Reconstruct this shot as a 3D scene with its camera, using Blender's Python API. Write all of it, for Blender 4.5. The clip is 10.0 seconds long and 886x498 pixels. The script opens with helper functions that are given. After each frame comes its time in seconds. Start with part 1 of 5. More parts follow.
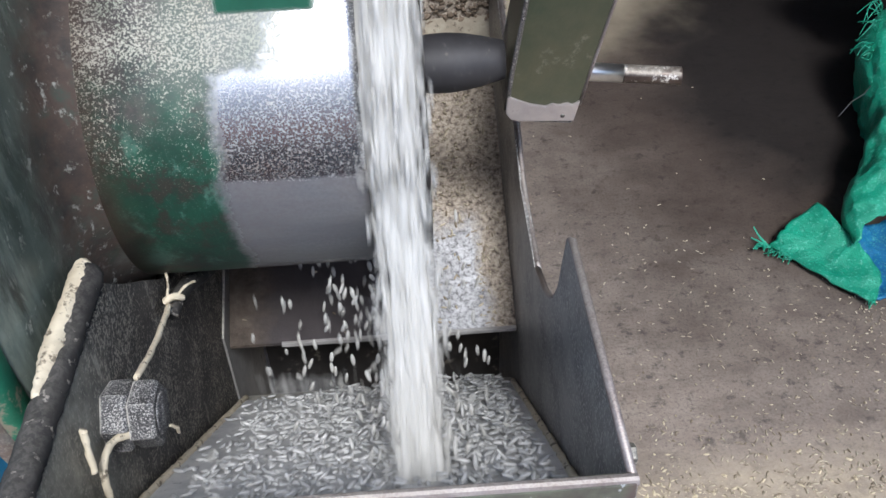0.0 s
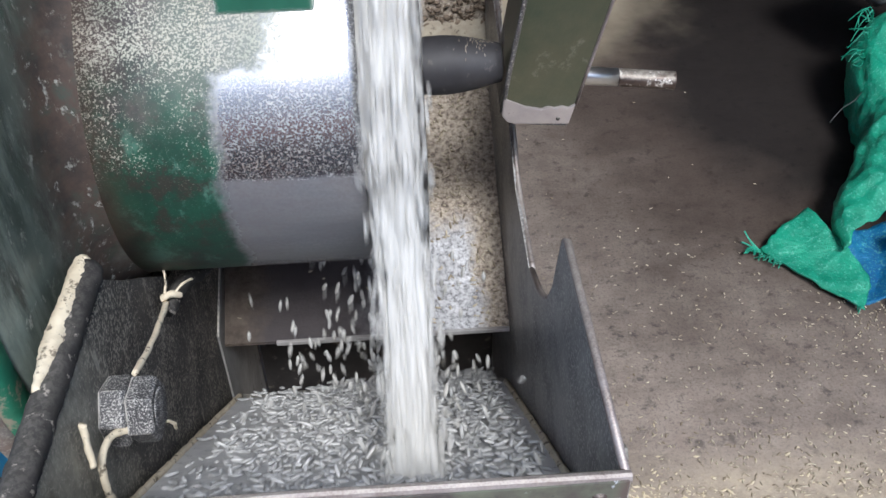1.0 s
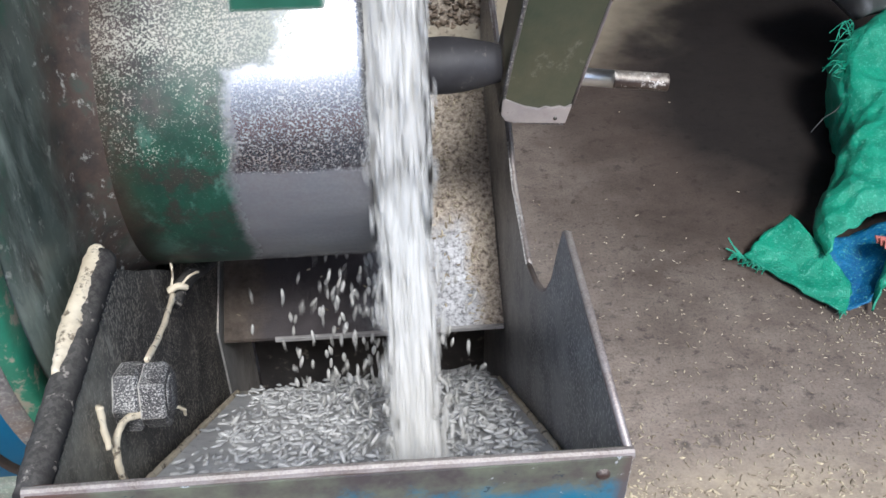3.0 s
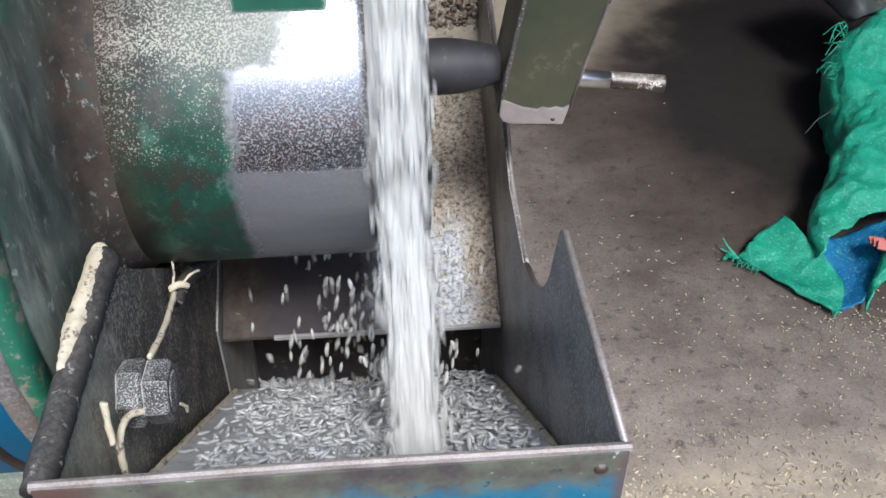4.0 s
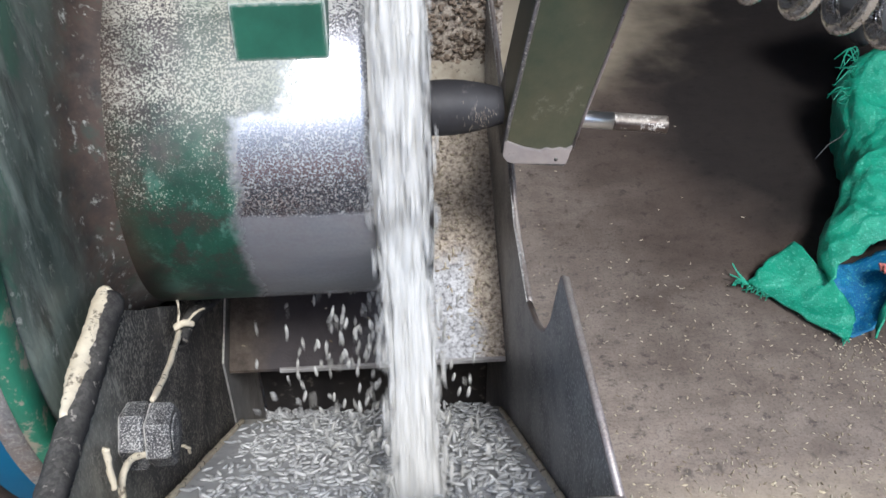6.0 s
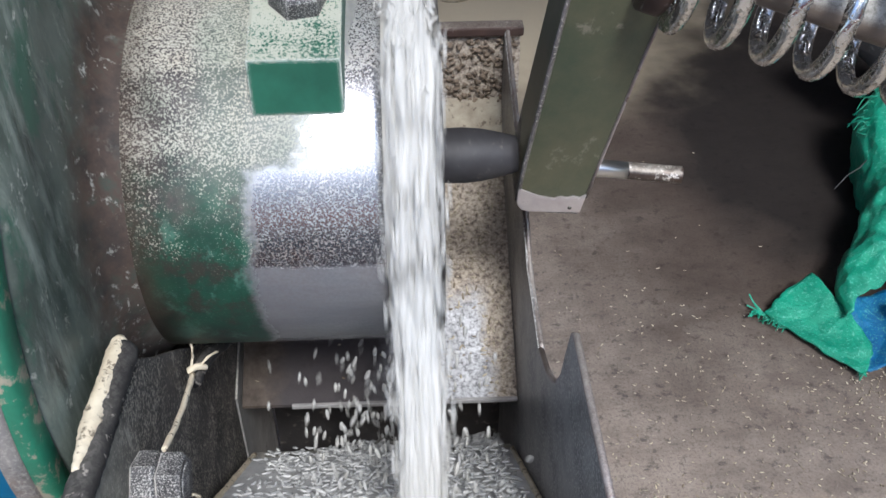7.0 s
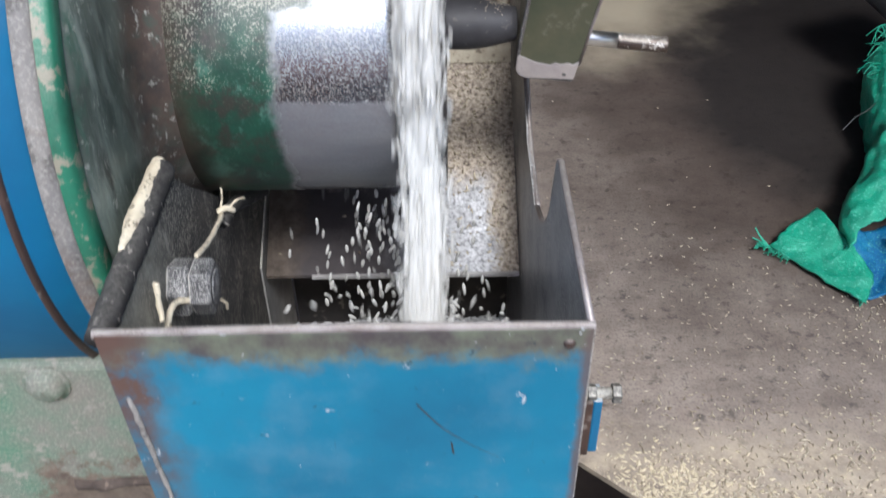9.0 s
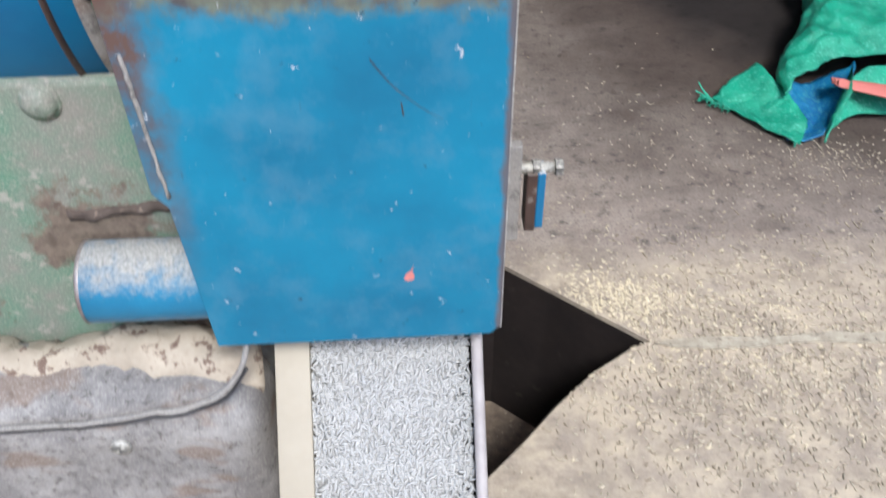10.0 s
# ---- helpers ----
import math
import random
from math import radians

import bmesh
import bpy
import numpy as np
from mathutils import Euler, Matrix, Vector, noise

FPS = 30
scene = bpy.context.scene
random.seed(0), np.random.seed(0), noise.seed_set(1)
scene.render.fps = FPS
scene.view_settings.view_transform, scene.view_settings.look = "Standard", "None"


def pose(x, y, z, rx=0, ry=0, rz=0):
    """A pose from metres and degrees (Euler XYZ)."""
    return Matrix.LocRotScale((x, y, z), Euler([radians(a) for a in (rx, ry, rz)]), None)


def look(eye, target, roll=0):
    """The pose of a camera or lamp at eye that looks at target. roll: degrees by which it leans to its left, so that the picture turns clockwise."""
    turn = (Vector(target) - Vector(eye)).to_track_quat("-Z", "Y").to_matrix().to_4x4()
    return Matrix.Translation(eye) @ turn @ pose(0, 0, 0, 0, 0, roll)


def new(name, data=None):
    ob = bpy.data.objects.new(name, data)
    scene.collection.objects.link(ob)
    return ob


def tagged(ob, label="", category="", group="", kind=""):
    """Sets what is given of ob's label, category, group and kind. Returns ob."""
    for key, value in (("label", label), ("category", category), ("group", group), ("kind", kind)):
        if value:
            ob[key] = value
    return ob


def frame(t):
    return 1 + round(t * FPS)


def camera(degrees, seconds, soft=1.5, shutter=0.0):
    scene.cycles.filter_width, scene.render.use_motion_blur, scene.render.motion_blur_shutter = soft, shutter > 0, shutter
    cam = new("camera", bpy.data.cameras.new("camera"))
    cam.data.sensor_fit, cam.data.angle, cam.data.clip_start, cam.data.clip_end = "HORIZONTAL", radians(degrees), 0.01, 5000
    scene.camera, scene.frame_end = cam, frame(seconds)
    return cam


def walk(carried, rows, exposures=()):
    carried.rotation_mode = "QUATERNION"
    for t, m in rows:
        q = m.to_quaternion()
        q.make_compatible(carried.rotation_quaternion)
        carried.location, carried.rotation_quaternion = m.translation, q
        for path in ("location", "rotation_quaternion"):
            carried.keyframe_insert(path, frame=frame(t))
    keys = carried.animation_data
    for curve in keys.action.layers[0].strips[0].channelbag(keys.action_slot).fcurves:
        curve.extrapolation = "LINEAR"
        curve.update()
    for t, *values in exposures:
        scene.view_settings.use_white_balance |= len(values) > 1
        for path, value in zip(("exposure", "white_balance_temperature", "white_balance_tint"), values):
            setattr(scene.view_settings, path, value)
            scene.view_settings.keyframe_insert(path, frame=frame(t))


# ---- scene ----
cam = camera(49.8, 10.0, 1.5, 0.35)
PATH = [
    (0, (-0.075, -0.204, 0.96), (-0.023, 1.289, -0.369), -2.6),
    (0.5, (-0.076, -0.207, 0.961), (-0.016, 1.288, -0.366), -2.2),
    (1, (-0.078, -0.209, 0.963), (-0.007, 1.286, -0.363), -1.6),
    (1.5, (-0.075, -0.216, 0.968), (-0.005, 1.279, -0.359), -1.2),
    (2, (-0.075, -0.222, 0.971), (0.0, 1.276, -0.352), -1.0),
    (2.5, (-0.084, -0.224, 0.965), (0.015, 1.286, -0.344), -0.7),
    (4, (-0.094, -0.232, 0.969), (0.029, 1.277, -0.338), 0.0),
    (4.5, (-0.093, -0.228, 0.972), (0.031, 1.273, -0.344), 0.4),
    (5, (-0.09, -0.228, 0.975), (0.025, 1.274, -0.34), 0.2),
    (5.5, (-0.089, -0.229, 0.977), (0.019, 1.288, -0.322), -0.3),
    (7, (-0.083, -0.212, 1.004), (-0.023, 1.333, -0.266), -0.3),
    (7.5, (-0.083, -0.212, 1.008), (-0.038, 1.344, -0.248), -0.7),
    (8, (-0.084, -0.211, 1.009), (-0.049, 1.341, -0.253), -0.2),
    (8.5, (-0.085, -0.242, 0.997), (-0.055, 1.293, -0.286), 0.1),
    (9, (-0.071, -0.32, 0.975), (-0.068, 1.21, -0.312), -0.9),
    (9.5, (-0.053, -0.399, 0.946), (-0.054, 1.113, -0.363), -1.5),
    (10, (-0.065, -0.488, 0.902), (0.002, 0.981, -0.453), -0.4),
]
EXPOSURES = [(t, stops, 6250, 10) for t, stops in ((0, 1.15), (2.5, 1.25), (5.5, 1.25), (8.5, 1.2), (9.0, 1.3), (9.5, 1.7), (10.0, 1.5))]
walk(cam, [(t, look(eye, target, roll)) for t, eye, target, roll in PATH], EXPOSURES)

# ---- daylight: an open shed front behind the camera, overcast sky ----
world = bpy.data.worlds.new("overcast_sky")
scene.world = world
world.use_nodes = True
wn = world.node_tree.nodes
sky = wn.new("ShaderNodeTexSky")
sky.sky_type = 'NISHITA'
sky.sun_disc = False
sky.sun_elevation, sky.sun_rotation = radians(52), radians(170)
sky.air_density, sky.dust_density, sky.ozone_density = 1.0, 1.2, 1.0
wn["Background"].inputs["Strength"].default_value = 0.15
world.node_tree.links.new(sky.outputs[0], wn["Background"].inputs[0])
sun_data = bpy.data.lights.new("sun", 'SUN')
sun_data.energy, sun_data.angle, sun_data.color = 1.5, radians(14), (1.0, 0.99, 0.98)
sun = new("sun", sun_data)
sun.matrix_world = look((0.35, -1.8, 3.2), (0, 0.2, 0.5))


# ---- materials ----
def nodes_of(name):
    m = bpy.data.materials.new(name)
    m.use_nodes = True
    return m, m.node_tree.nodes, m.node_tree.links, m.node_tree.nodes["Principled BSDF"]


def ramp(n, l, src, stops):
    r = n.new("ShaderNodeValToRGB")
    els = r.color_ramp.elements
    while len(els) < len(stops):
        els.new(0.5)
    for e, (p, c) in zip(els, stops):
        e.position = p
        e.color = (*c, 1) if not isinstance(c, (int, float)) else (c, c, c, 1)
    l.new(src, r.inputs[0])
    return r.outputs[0]


def tex(n, l, scale, detail=6, rough=0.6, stretch=(1, 1, 1), kind="noise"):
    co = n.new("ShaderNodeTexCoord")
    mp = n.new("ShaderNodeMapping")
    mp.inputs["Scale"].default_value = stretch
    l.new(co.outputs["Object"], mp.inputs[0])
    if kind == "noise":
        t = n.new("ShaderNodeTexNoise")
        t.inputs["Detail"].default_value, t.inputs["Roughness"].default_value = detail, rough
    else:
        t = n.new("ShaderNodeTexVoronoi")
    t.inputs["Scale"].default_value = scale
    l.new(mp.outputs[0], t.inputs["Vector"])
    return t.outputs["Fac"] if kind == "noise" else t.outputs["Distance"]


def mixc(n, l, fac, a, b):
    m = n.new("ShaderNodeMix")
    m.data_type = 'RGBA'
    l.new(fac, m.inputs[0]) if not isinstance(fac, float) else setattr(m.inputs[0], "default_value", fac)
    for s, v in ((m.inputs[6], a), (m.inputs[7], b)):
        if isinstance(v, tuple):
            s.default_value = (*v, 1)
        else:
            l.new(v, s)
    return m.outputs[2]


def facing_up(n, l, lo, hi):
    """1 where a surface looks upwards: dust settles there."""
    g = n.new("ShaderNodeNewGeometry")
    s = n.new("ShaderNodeSeparateXYZ")
    l.new(g.outputs["Normal"], s.inputs[0])
    return ramp(n, l, s.outputs[2], ((lo, 0.0), (hi, 1.0)))


def times(n, l, a, b):
    m = n.new("ShaderNodeMath")
    m.operation = 'MULTIPLY'
    l.new(a, m.inputs[0])
    l.new(b, m.inputs[1]) if not isinstance(b, float) else setattr(m.inputs[1], "default_value", b)
    return m.outputs[0]


def bump(n, l, p, src, strength, dist=0.001):
    b = n.new("ShaderNodeBump")
    b.inputs["Strength"].default_value, b.inputs["Distance"].default_value = strength, dist
    l.new(src, b.inputs["Height"])
    l.new(b.outputs[0], p.inputs["Normal"])


def local_xyz(n, l):
    co = n.new("ShaderNodeTexCoord")
    s = n.new("ShaderNodeSeparateXYZ")
    l.new(co.outputs["Object"], s.inputs[0])
    return s.outputs


def shifted(n, l, value, src, amount):
    """value + amount * (src - 0.5)"""
    m = n.new("ShaderNodeMath")
    m.operation = 'MULTIPLY_ADD'
    l.new(src, m.inputs[0])
    m.inputs[1].default_value = amount
    l.new(value, m.inputs[2])
    a = n.new("ShaderNodeMath")
    a.inputs[1].default_value = -0.5 * amount
    l.new(m.outputs[0], a.inputs[0])
    return a.outputs[0]


def span(n, l, src, a, b, lo=0.0, hi=1.0):
    """src from a to b becomes lo to hi, held at the ends."""
    m = n.new("ShaderNodeMapRange")
    m.interpolation_type = 'SMOOTHSTEP'
    l.new(src, m.inputs[0])
    for k, v in zip((1, 2, 3, 4), (a, b, lo, hi)):
        m.inputs[k].default_value = v
    return m.outputs[0]


def math2(n, l, op, a, b):
    m = n.new("ShaderNodeMath")
    m.operation = op
    for k, v in enumerate((a, b)):
        if isinstance(v, (int, float)):
            m.inputs[k].default_value = v
        else:
            l.new(v, m.inputs[k])
    return m.outputs[0]


def specks(n, l, density, scale=700.0, detail=3):
    """Flour specks that stand closer where density is high."""
    t = tex(n, l, scale, detail, 0.75)
    return span(n, l, math2(n, l, 'ADD', t, math2(n, l, 'MULTIPLY', density, 0.15)), 0.6, 0.665)


def sharp_edges(n, l, radius):
    """1 along a part's outer edges, where it is rubbed."""
    g = n.new("ShaderNodeNewGeometry")
    b = n.new("ShaderNodeBevel")
    b.samples = 4
    b.inputs["Radius"].default_value = radius
    d = n.new("ShaderNodeVectorMath")
    d.operation = 'DOT_PRODUCT'
    l.new(g.outputs["Normal"], d.inputs[0])
    l.new(b.outputs[0], d.inputs[1])
    return span(n, l, d.outputs["Value"], 0.985, 0.9)


def floured(name, base, dark, flour, side, top, edge=None, rough=0.5, metal=0.0, scale=30.0, speck=700.0, radius=0.002):
    """Dark metal peppered with flour: side and top say how thickly it lies on upright and level faces."""
    m, n, l, p = nodes_of(name)
    col = ramp(n, l, tex(n, l, scale, 8, 0.68), ((0.36, dark), (0.64, base)))
    g = n.new("ShaderNodeNewGeometry")
    s = n.new("ShaderNodeSeparateXYZ")
    l.new(g.outputs["Normal"], s.inputs[0])
    lie = math2(n, l, 'MULTIPLY', span(n, l, s.outputs[2], -0.1, 0.85, side, top), ramp(n, l, tex(n, l, scale * 1.3, 8, 0.7), ((0.35, 0.35), (0.6, 1.0))))
    f = math2(n, l, 'MULTIPLY', specks(n, l, lie, speck), span(n, l, lie, 0.1, 0.3))
    if edge:
        rub = math2(n, l, 'MULTIPLY', sharp_edges(n, l, radius), ramp(n, l, tex(n, l, 150, 6, 0.7), ((0.36, 0.1), (0.52, 1.0))))
        col = mixc(n, l, rub, col, edge)
    col = mixc(n, l, f, col, flour)
    l.new(col, p.inputs["Base Color"])
    p.inputs["Metallic"].default_value = metal
    l.new(mixc(n, l, f, (rough,) * 3, (0.95,) * 3), p.inputs["Roughness"])
    bump(n, l, p, mixc(n, l, 0.5, f, tex(n, l, 180, 5, 0.7)), 0.45, 0.0008)
    return m


def paint(name, base, dark, under, wear=0.62, dust=None, rough=0.45, metal=0.0, scale=9.0, up=(0.2, 0.9), dust_amount=0.7, speck=900.0, stretch=(1, 1, 1), edges=None):
    """Old paint or sheet: two tones, worn patches down to what is under it, and settled dust."""
    m, n, l, p = nodes_of(name)
    tone = ramp(n, l, tex(n, l, scale, 8, 0.65, stretch), ((0.34, dark), (0.66, base)))
    worn = ramp(n, l, tex(n, l, scale * 1.9 + 3, 10, 0.7, stretch), ((wear, 0.0), (wear + 0.05, 1.0)))
    col = mixc(n, l, worn, tone, under)
    fine = tex(n, l, speck, 3, 0.7)
    if dust:
        patch = ramp(n, l, tex(n, l, 22, 6, 0.65), ((0.38, 0.0), (0.62, 1.0)))
        grit = ramp(n, l, fine, ((0.42, 0.0), (0.58, 1.0)))
        f = times(n, l, times(n, l, facing_up(n, l, *up), mixc(n, l, 0.5, patch, grit)), dust_amount)
        col = mixc(n, l, f, col, dust)
        l.new(mixc(n, l, f, (rough,) * 3, (0.95,) * 3), p.inputs["Roughness"])
    else:
        p.inputs["Roughness"].default_value = rough
    if edges:
        g = n.new("ShaderNodeNewGeometry")
        rim = times(n, l, ramp(n, l, g.outputs["Pointiness"], ((0.52, 0.0), (0.6, 1.0))), ramp(n, l, tex(n, l, 160, 6, 0.7), ((0.38, 0.2), (0.55, 1.0))))
        col = mixc(n, l, rim, col, edges)
    p.inputs["Metallic"].default_value = metal
    l.new(col, p.inputs["Base Color"])
    bump(n, l, p, mixc(n, l, 0.5, fine, worn), 0.35, 0.0008)
    return m


PALE = (0.68, 0.64, 0.55)


def flange_material():
    """Dark green face with pale rub streaks, chips, and brown rust round the drum's seat."""
    m, n, l, p = nodes_of("dark_green_flange_paint")
    tone = ramp(n, l, tex(n, l, 11, 9, 0.68), ((0.36, (0.045, 0.06, 0.05)), (0.66, (0.135, 0.165, 0.142))))
    streak = ramp(n, l, tex(n, l, 26, 9, 0.72, (1, 1.9, 0.45)), ((0.49, 0.0), (0.66, 1.0)))
    col = mixc(n, l, times(n, l, streak, 0.75), tone, (0.24, 0.28, 0.245))
    co = n.new("ShaderNodeTexCoord")
    s = n.new("ShaderNodeVectorMath")
    s.operation = 'MULTIPLY'
    s.inputs[1].default_value = (0, 1, 1)
    l.new(co.outputs["Object"], s.inputs[0])
    d = n.new("ShaderNodeVectorMath")
    d.operation = 'LENGTH'
    l.new(s.outputs[0], d.inputs[0])
    patch = ramp(n, l, tex(n, l, 17, 9, 0.72, (1, 1.4, 0.7)), ((0.53, 0.0), (0.6, 1.0)))
    col = mixc(n, l, times(n, l, patch, 0.75), col, (0.018, 0.085, 0.055))
    dark = ramp(n, l, tex(n, l, 20, 9, 0.75, (1, 1.5, 0.5)), ((0.36, 1.0), (0.46, 0.0)))
    col = mixc(n, l, times(n, l, dark, 0.8), col, (0.02, 0.022, 0.02))
    seat = times(n, l, span(n, l, shifted(n, l, d.outputs["Value"], tex(n, l, 20, 8, 0.7), 0.05), 0.122, 0.158, 1.0, 0.0), ramp(n, l, tex(n, l, 26, 8, 0.7), ((0.34, 0.6), (0.5, 1.0))))
    col = mixc(n, l, seat, col, ramp(n, l, tex(n, l, 45, 8, 0.72), ((0.35, (0.022, 0.018, 0.015)), (0.55, (0.058, 0.038, 0.028)), (0.68, (0.036, 0.05, 0.038)))))
    chips = ramp(n, l, tex(n, l, 130, 8, 0.75, (1, 1, 0.7)), ((0.575, 0.0), (0.63, 1.0)))
    col = mixc(n, l, times(n, l, chips, ramp(n, l, tex(n, l, 24, 6), ((0.42, 0.1), (0.58, 1.0)))), col, (0.4, 0.41, 0.36))
    l.new(col, p.inputs["Base Color"])
    l.new(span(n, l, d.outputs["Value"], 0.115, 0.16, 0.75, 0.42), p.inputs["Roughness"])
    bump(n, l, p, mixc(n, l, 0.5, chips, dark), 0.5, 0.001)
    return m


dark_green = flange_material()
bright_green = paint("bright_green_rim_paint", (0.02, 0.2, 0.115), (0.016, 0.1, 0.06), (0.26, 0.24, 0.18), 0.54, PALE, 0.5, scale=34)
blue_paint = paint("blue_machine_paint", (0.003, 0.15, 0.3), (0.004, 0.105, 0.23), (0.04, 0.13, 0.2), 0.66, PALE, 0.5, scale=8, up=(0.3, 0.8), dust_amount=1.0)
olive_paint = paint("olive_lever_paint", (0.088, 0.084, 0.05), (0.036, 0.05, 0.03), (0.15, 0.14, 0.105), 0.6, PALE, 0.4, scale=15, dust_amount=0.4, speck=420, up=(-0.2, 0.6))


def soft_dusty(name, base, patch, dust, lo=0.42, hi=0.64, scale=7.0):
    """Paint that shows softly through caked dust, with small chips."""
    m, n, l, p = nodes_of(name)
    soft = ramp(n, l, tex(n, l, scale, 9, 0.68), ((lo, 0.0), (hi, 1.0)))
    col = mixc(n, l, soft, dust, base)
    chips = ramp(n, l, tex(n, l, scale * 7, 9, 0.75), ((0.55, 0.0), (0.6, 1.0)))
    col = mixc(n, l, times(n, l, chips, 0.8), col, patch)
    stain = ramp(n, l, tex(n, l, scale * 0.8, 4, 0.5, (1, 1, 2.5)), ((0.57, 0.0), (0.64, 1.0)))
    col = mixc(n, l, times(n, l, stain, 0.7), col, (0.17, 0.115, 0.085))
    fine = tex(n, l, 500, 4, 0.75)
    col = mixc(n, l, times(n, l, ramp(n, l, fine, ((0.5, 0.0), (0.65, 1.0))), 0.3), col, (0.6, 0.57, 0.49))
    l.new(col, p.inputs["Base Color"])
    p.inputs["Roughness"].default_value = 0.8
    bump(n, l, p, mixc(n, l, 0.5, fine, chips), 0.5, 0.0012)
    return m


def rust_patches(m, spots):
    """Brown rust eaten through the paint round given places of the part's own space: (x, z, radius)."""
    n, l = m.node_tree.nodes, m.node_tree.links
    p = n["Principled BSDF"]
    old = p.inputs["Base Color"].links[0].from_socket
    co = n.new("ShaderNodeTexCoord")
    for x, z, r in spots:
        d = n.new("ShaderNodeVectorMath")
        d.operation = 'DISTANCE'
        l.new(co.outputs["Object"], d.inputs[0])
        d.inputs[1].default_value = (x, 0, z)
        f = ramp(n, l, shifted(n, l, d.outputs["Value"], tex(n, l, 24, 9, 0.72), 3.2 * r), ((r * 0.55, 1.0), (r * 0.8, 0.0)))
        old = mixc(n, l, times(n, l, f, 0.9), old, ramp(n, l, tex(n, l, 90, 6, 0.7), ((0.35, (0.085, 0.052, 0.038)), (0.65, (0.2, 0.145, 0.11)))))
    l.new(old, p.inputs["Base Color"])


dusty_green = soft_dusty("dusty_pale_green_paint", (0.07, 0.2, 0.12), (0.33, 0.31, 0.26), (0.2, 0.192, 0.16))
rust_patches(dusty_green, ((0.105, 0.4, 0.065), (0.165, 0.28, 0.05), (-0.04, 0.33, 0.05)))
guard_sheet = soft_dusty("dented_dust_caked_sheet", (0.16, 0.15, 0.145), (0.085, 0.075, 0.07), (0.27, 0.255, 0.24), 0.4, 0.58, 18.0)
grey_guard = soft_dusty("dust_caked_grey_guard", (0.19, 0.178, 0.168), (0.12, 0.11, 0.1), (0.27, 0.25, 0.225), 0.38, 0.62, 11.0)
bare_edge = paint("worn_bare_edge", (0.34, 0.3, 0.29), (0.16, 0.12, 0.11), (0.1, 0.06, 0.05), 0.6, PALE, 0.4, 0.5, scale=40, dust_amount=0.5)
stained_steel = floured("stained_hopper_steel", (0.27, 0.258, 0.25), (0.085, 0.08, 0.08), (0.55, 0.54, 0.51), 0.6, 0.85, (0.42, 0.4, 0.36), 0.4, 0.25, 22, 460, 0.003)
bar_mat = paint("pitted_black_bar", (0.03, 0.027, 0.026), (0.01, 0.0095, 0.009), (0.3, 0.27, 0.23), 0.6, PALE, 0.85, 0.0, scale=80, up=(0.2, 1.0), dust_amount=0.12, speck=380)


def left_wall_material():
    """Blackened sheet with pale scratches, its lower front corner filmed with olive-grey bran (local y and z)."""
    m, n, l, p = nodes_of("blackened_bran_filmed_sheet")
    x, y, z = local_xyz(n, l)
    col = ramp(n, l, tex(n, l, 30, 9, 0.72), ((0.36, (0.02, 0.019, 0.019)), (0.62, (0.075, 0.068, 0.062))))
    reach = shifted(n, l, y, tex(n, l, 20, 8, 0.7), 0.09)
    grey_mask = math2(n, l, 'MULTIPLY', span(n, l, reach, 0.07, 0.13, 1.0, 0.0), ramp(n, l, tex(n, l, 46, 9, 0.74, (1, 1, 0.5)), ((0.36, 0.3), (0.6, 1.0))))
    col = mixc(n, l, times(n, l, grey_mask, 0.8), col, ramp(n, l, tex(n, l, 90, 7, 0.7), ((0.36, (0.26, 0.25, 0.2)), (0.64, (0.46, 0.43, 0.345)))))
    scratch = ramp(n, l, tex(n, l, 75, 7, 0.72, (1, 1.2, 0.3)), ((0.6, 0.0), (0.65, 1.0)))
    col = mixc(n, l, times(n, l, scratch, 0.75), col, (0.34, 0.32, 0.27))
    dots = specks(n, l, ramp(n, l, tex(n, l, 18, 7, 0.7), ((0.4, 0.1), (0.62, 0.8))), 560)
    col = mixc(n, l, times(n, l, dots, 0.8), col, (0.42, 0.39, 0.32))
    l.new(col, p.inputs["Base Color"])
    p.inputs["Roughness"].default_value = 0.6
    bump(n, l, p, mixc(n, l, 0.5, scratch, dots), 0.5, 0.001)
    return m


dark_wall_steel = left_wall_material()
pitted_rod = paint("pitted_threaded_rod", (0.12, 0.09, 0.075), (0.05, 0.035, 0.03), (0.72, 0.68, 0.62), 0.54, PALE, 0.35, 0.5, scale=60, up=(0.2, 0.9), dust_amount=0.6, speck=300)
lip_mat = paint("bright_worn_lip", (0.55, 0.54, 0.53), (0.36, 0.34, 0.33), (0.2, 0.17, 0.15), 0.62, None, 0.4, 0.3, scale=60)
floured_steel = paint("flour_dusted_steel", (0.36, 0.35, 0.335), (0.2, 0.195, 0.185), (0.13, 0.125, 0.12), 0.6, PALE, 0.8, 0.0, scale=22, up=(-0.2, 0.6), dust_amount=0.9, speck=420)
earth_brown = paint("brown_rust_crust", (0.1, 0.075, 0.06), (0.055, 0.04, 0.032), (0.17, 0.13, 0.1), 0.6, None, 0.9, scale=60)
rust_iron = paint("rusted_iron_edge", (0.09, 0.055, 0.045), (0.05, 0.032, 0.028), (0.2, 0.17, 0.15), 0.58, PALE, 0.5, 0.3, scale=25, dust_amount=0.4)
sheet_steel = paint("worn_sheet_steel", (0.11, 0.105, 0.1), (0.05, 0.047, 0.045), (0.24, 0.23, 0.22), 0.56, PALE, 0.42, 0.6, scale=14, dust_amount=0.35)
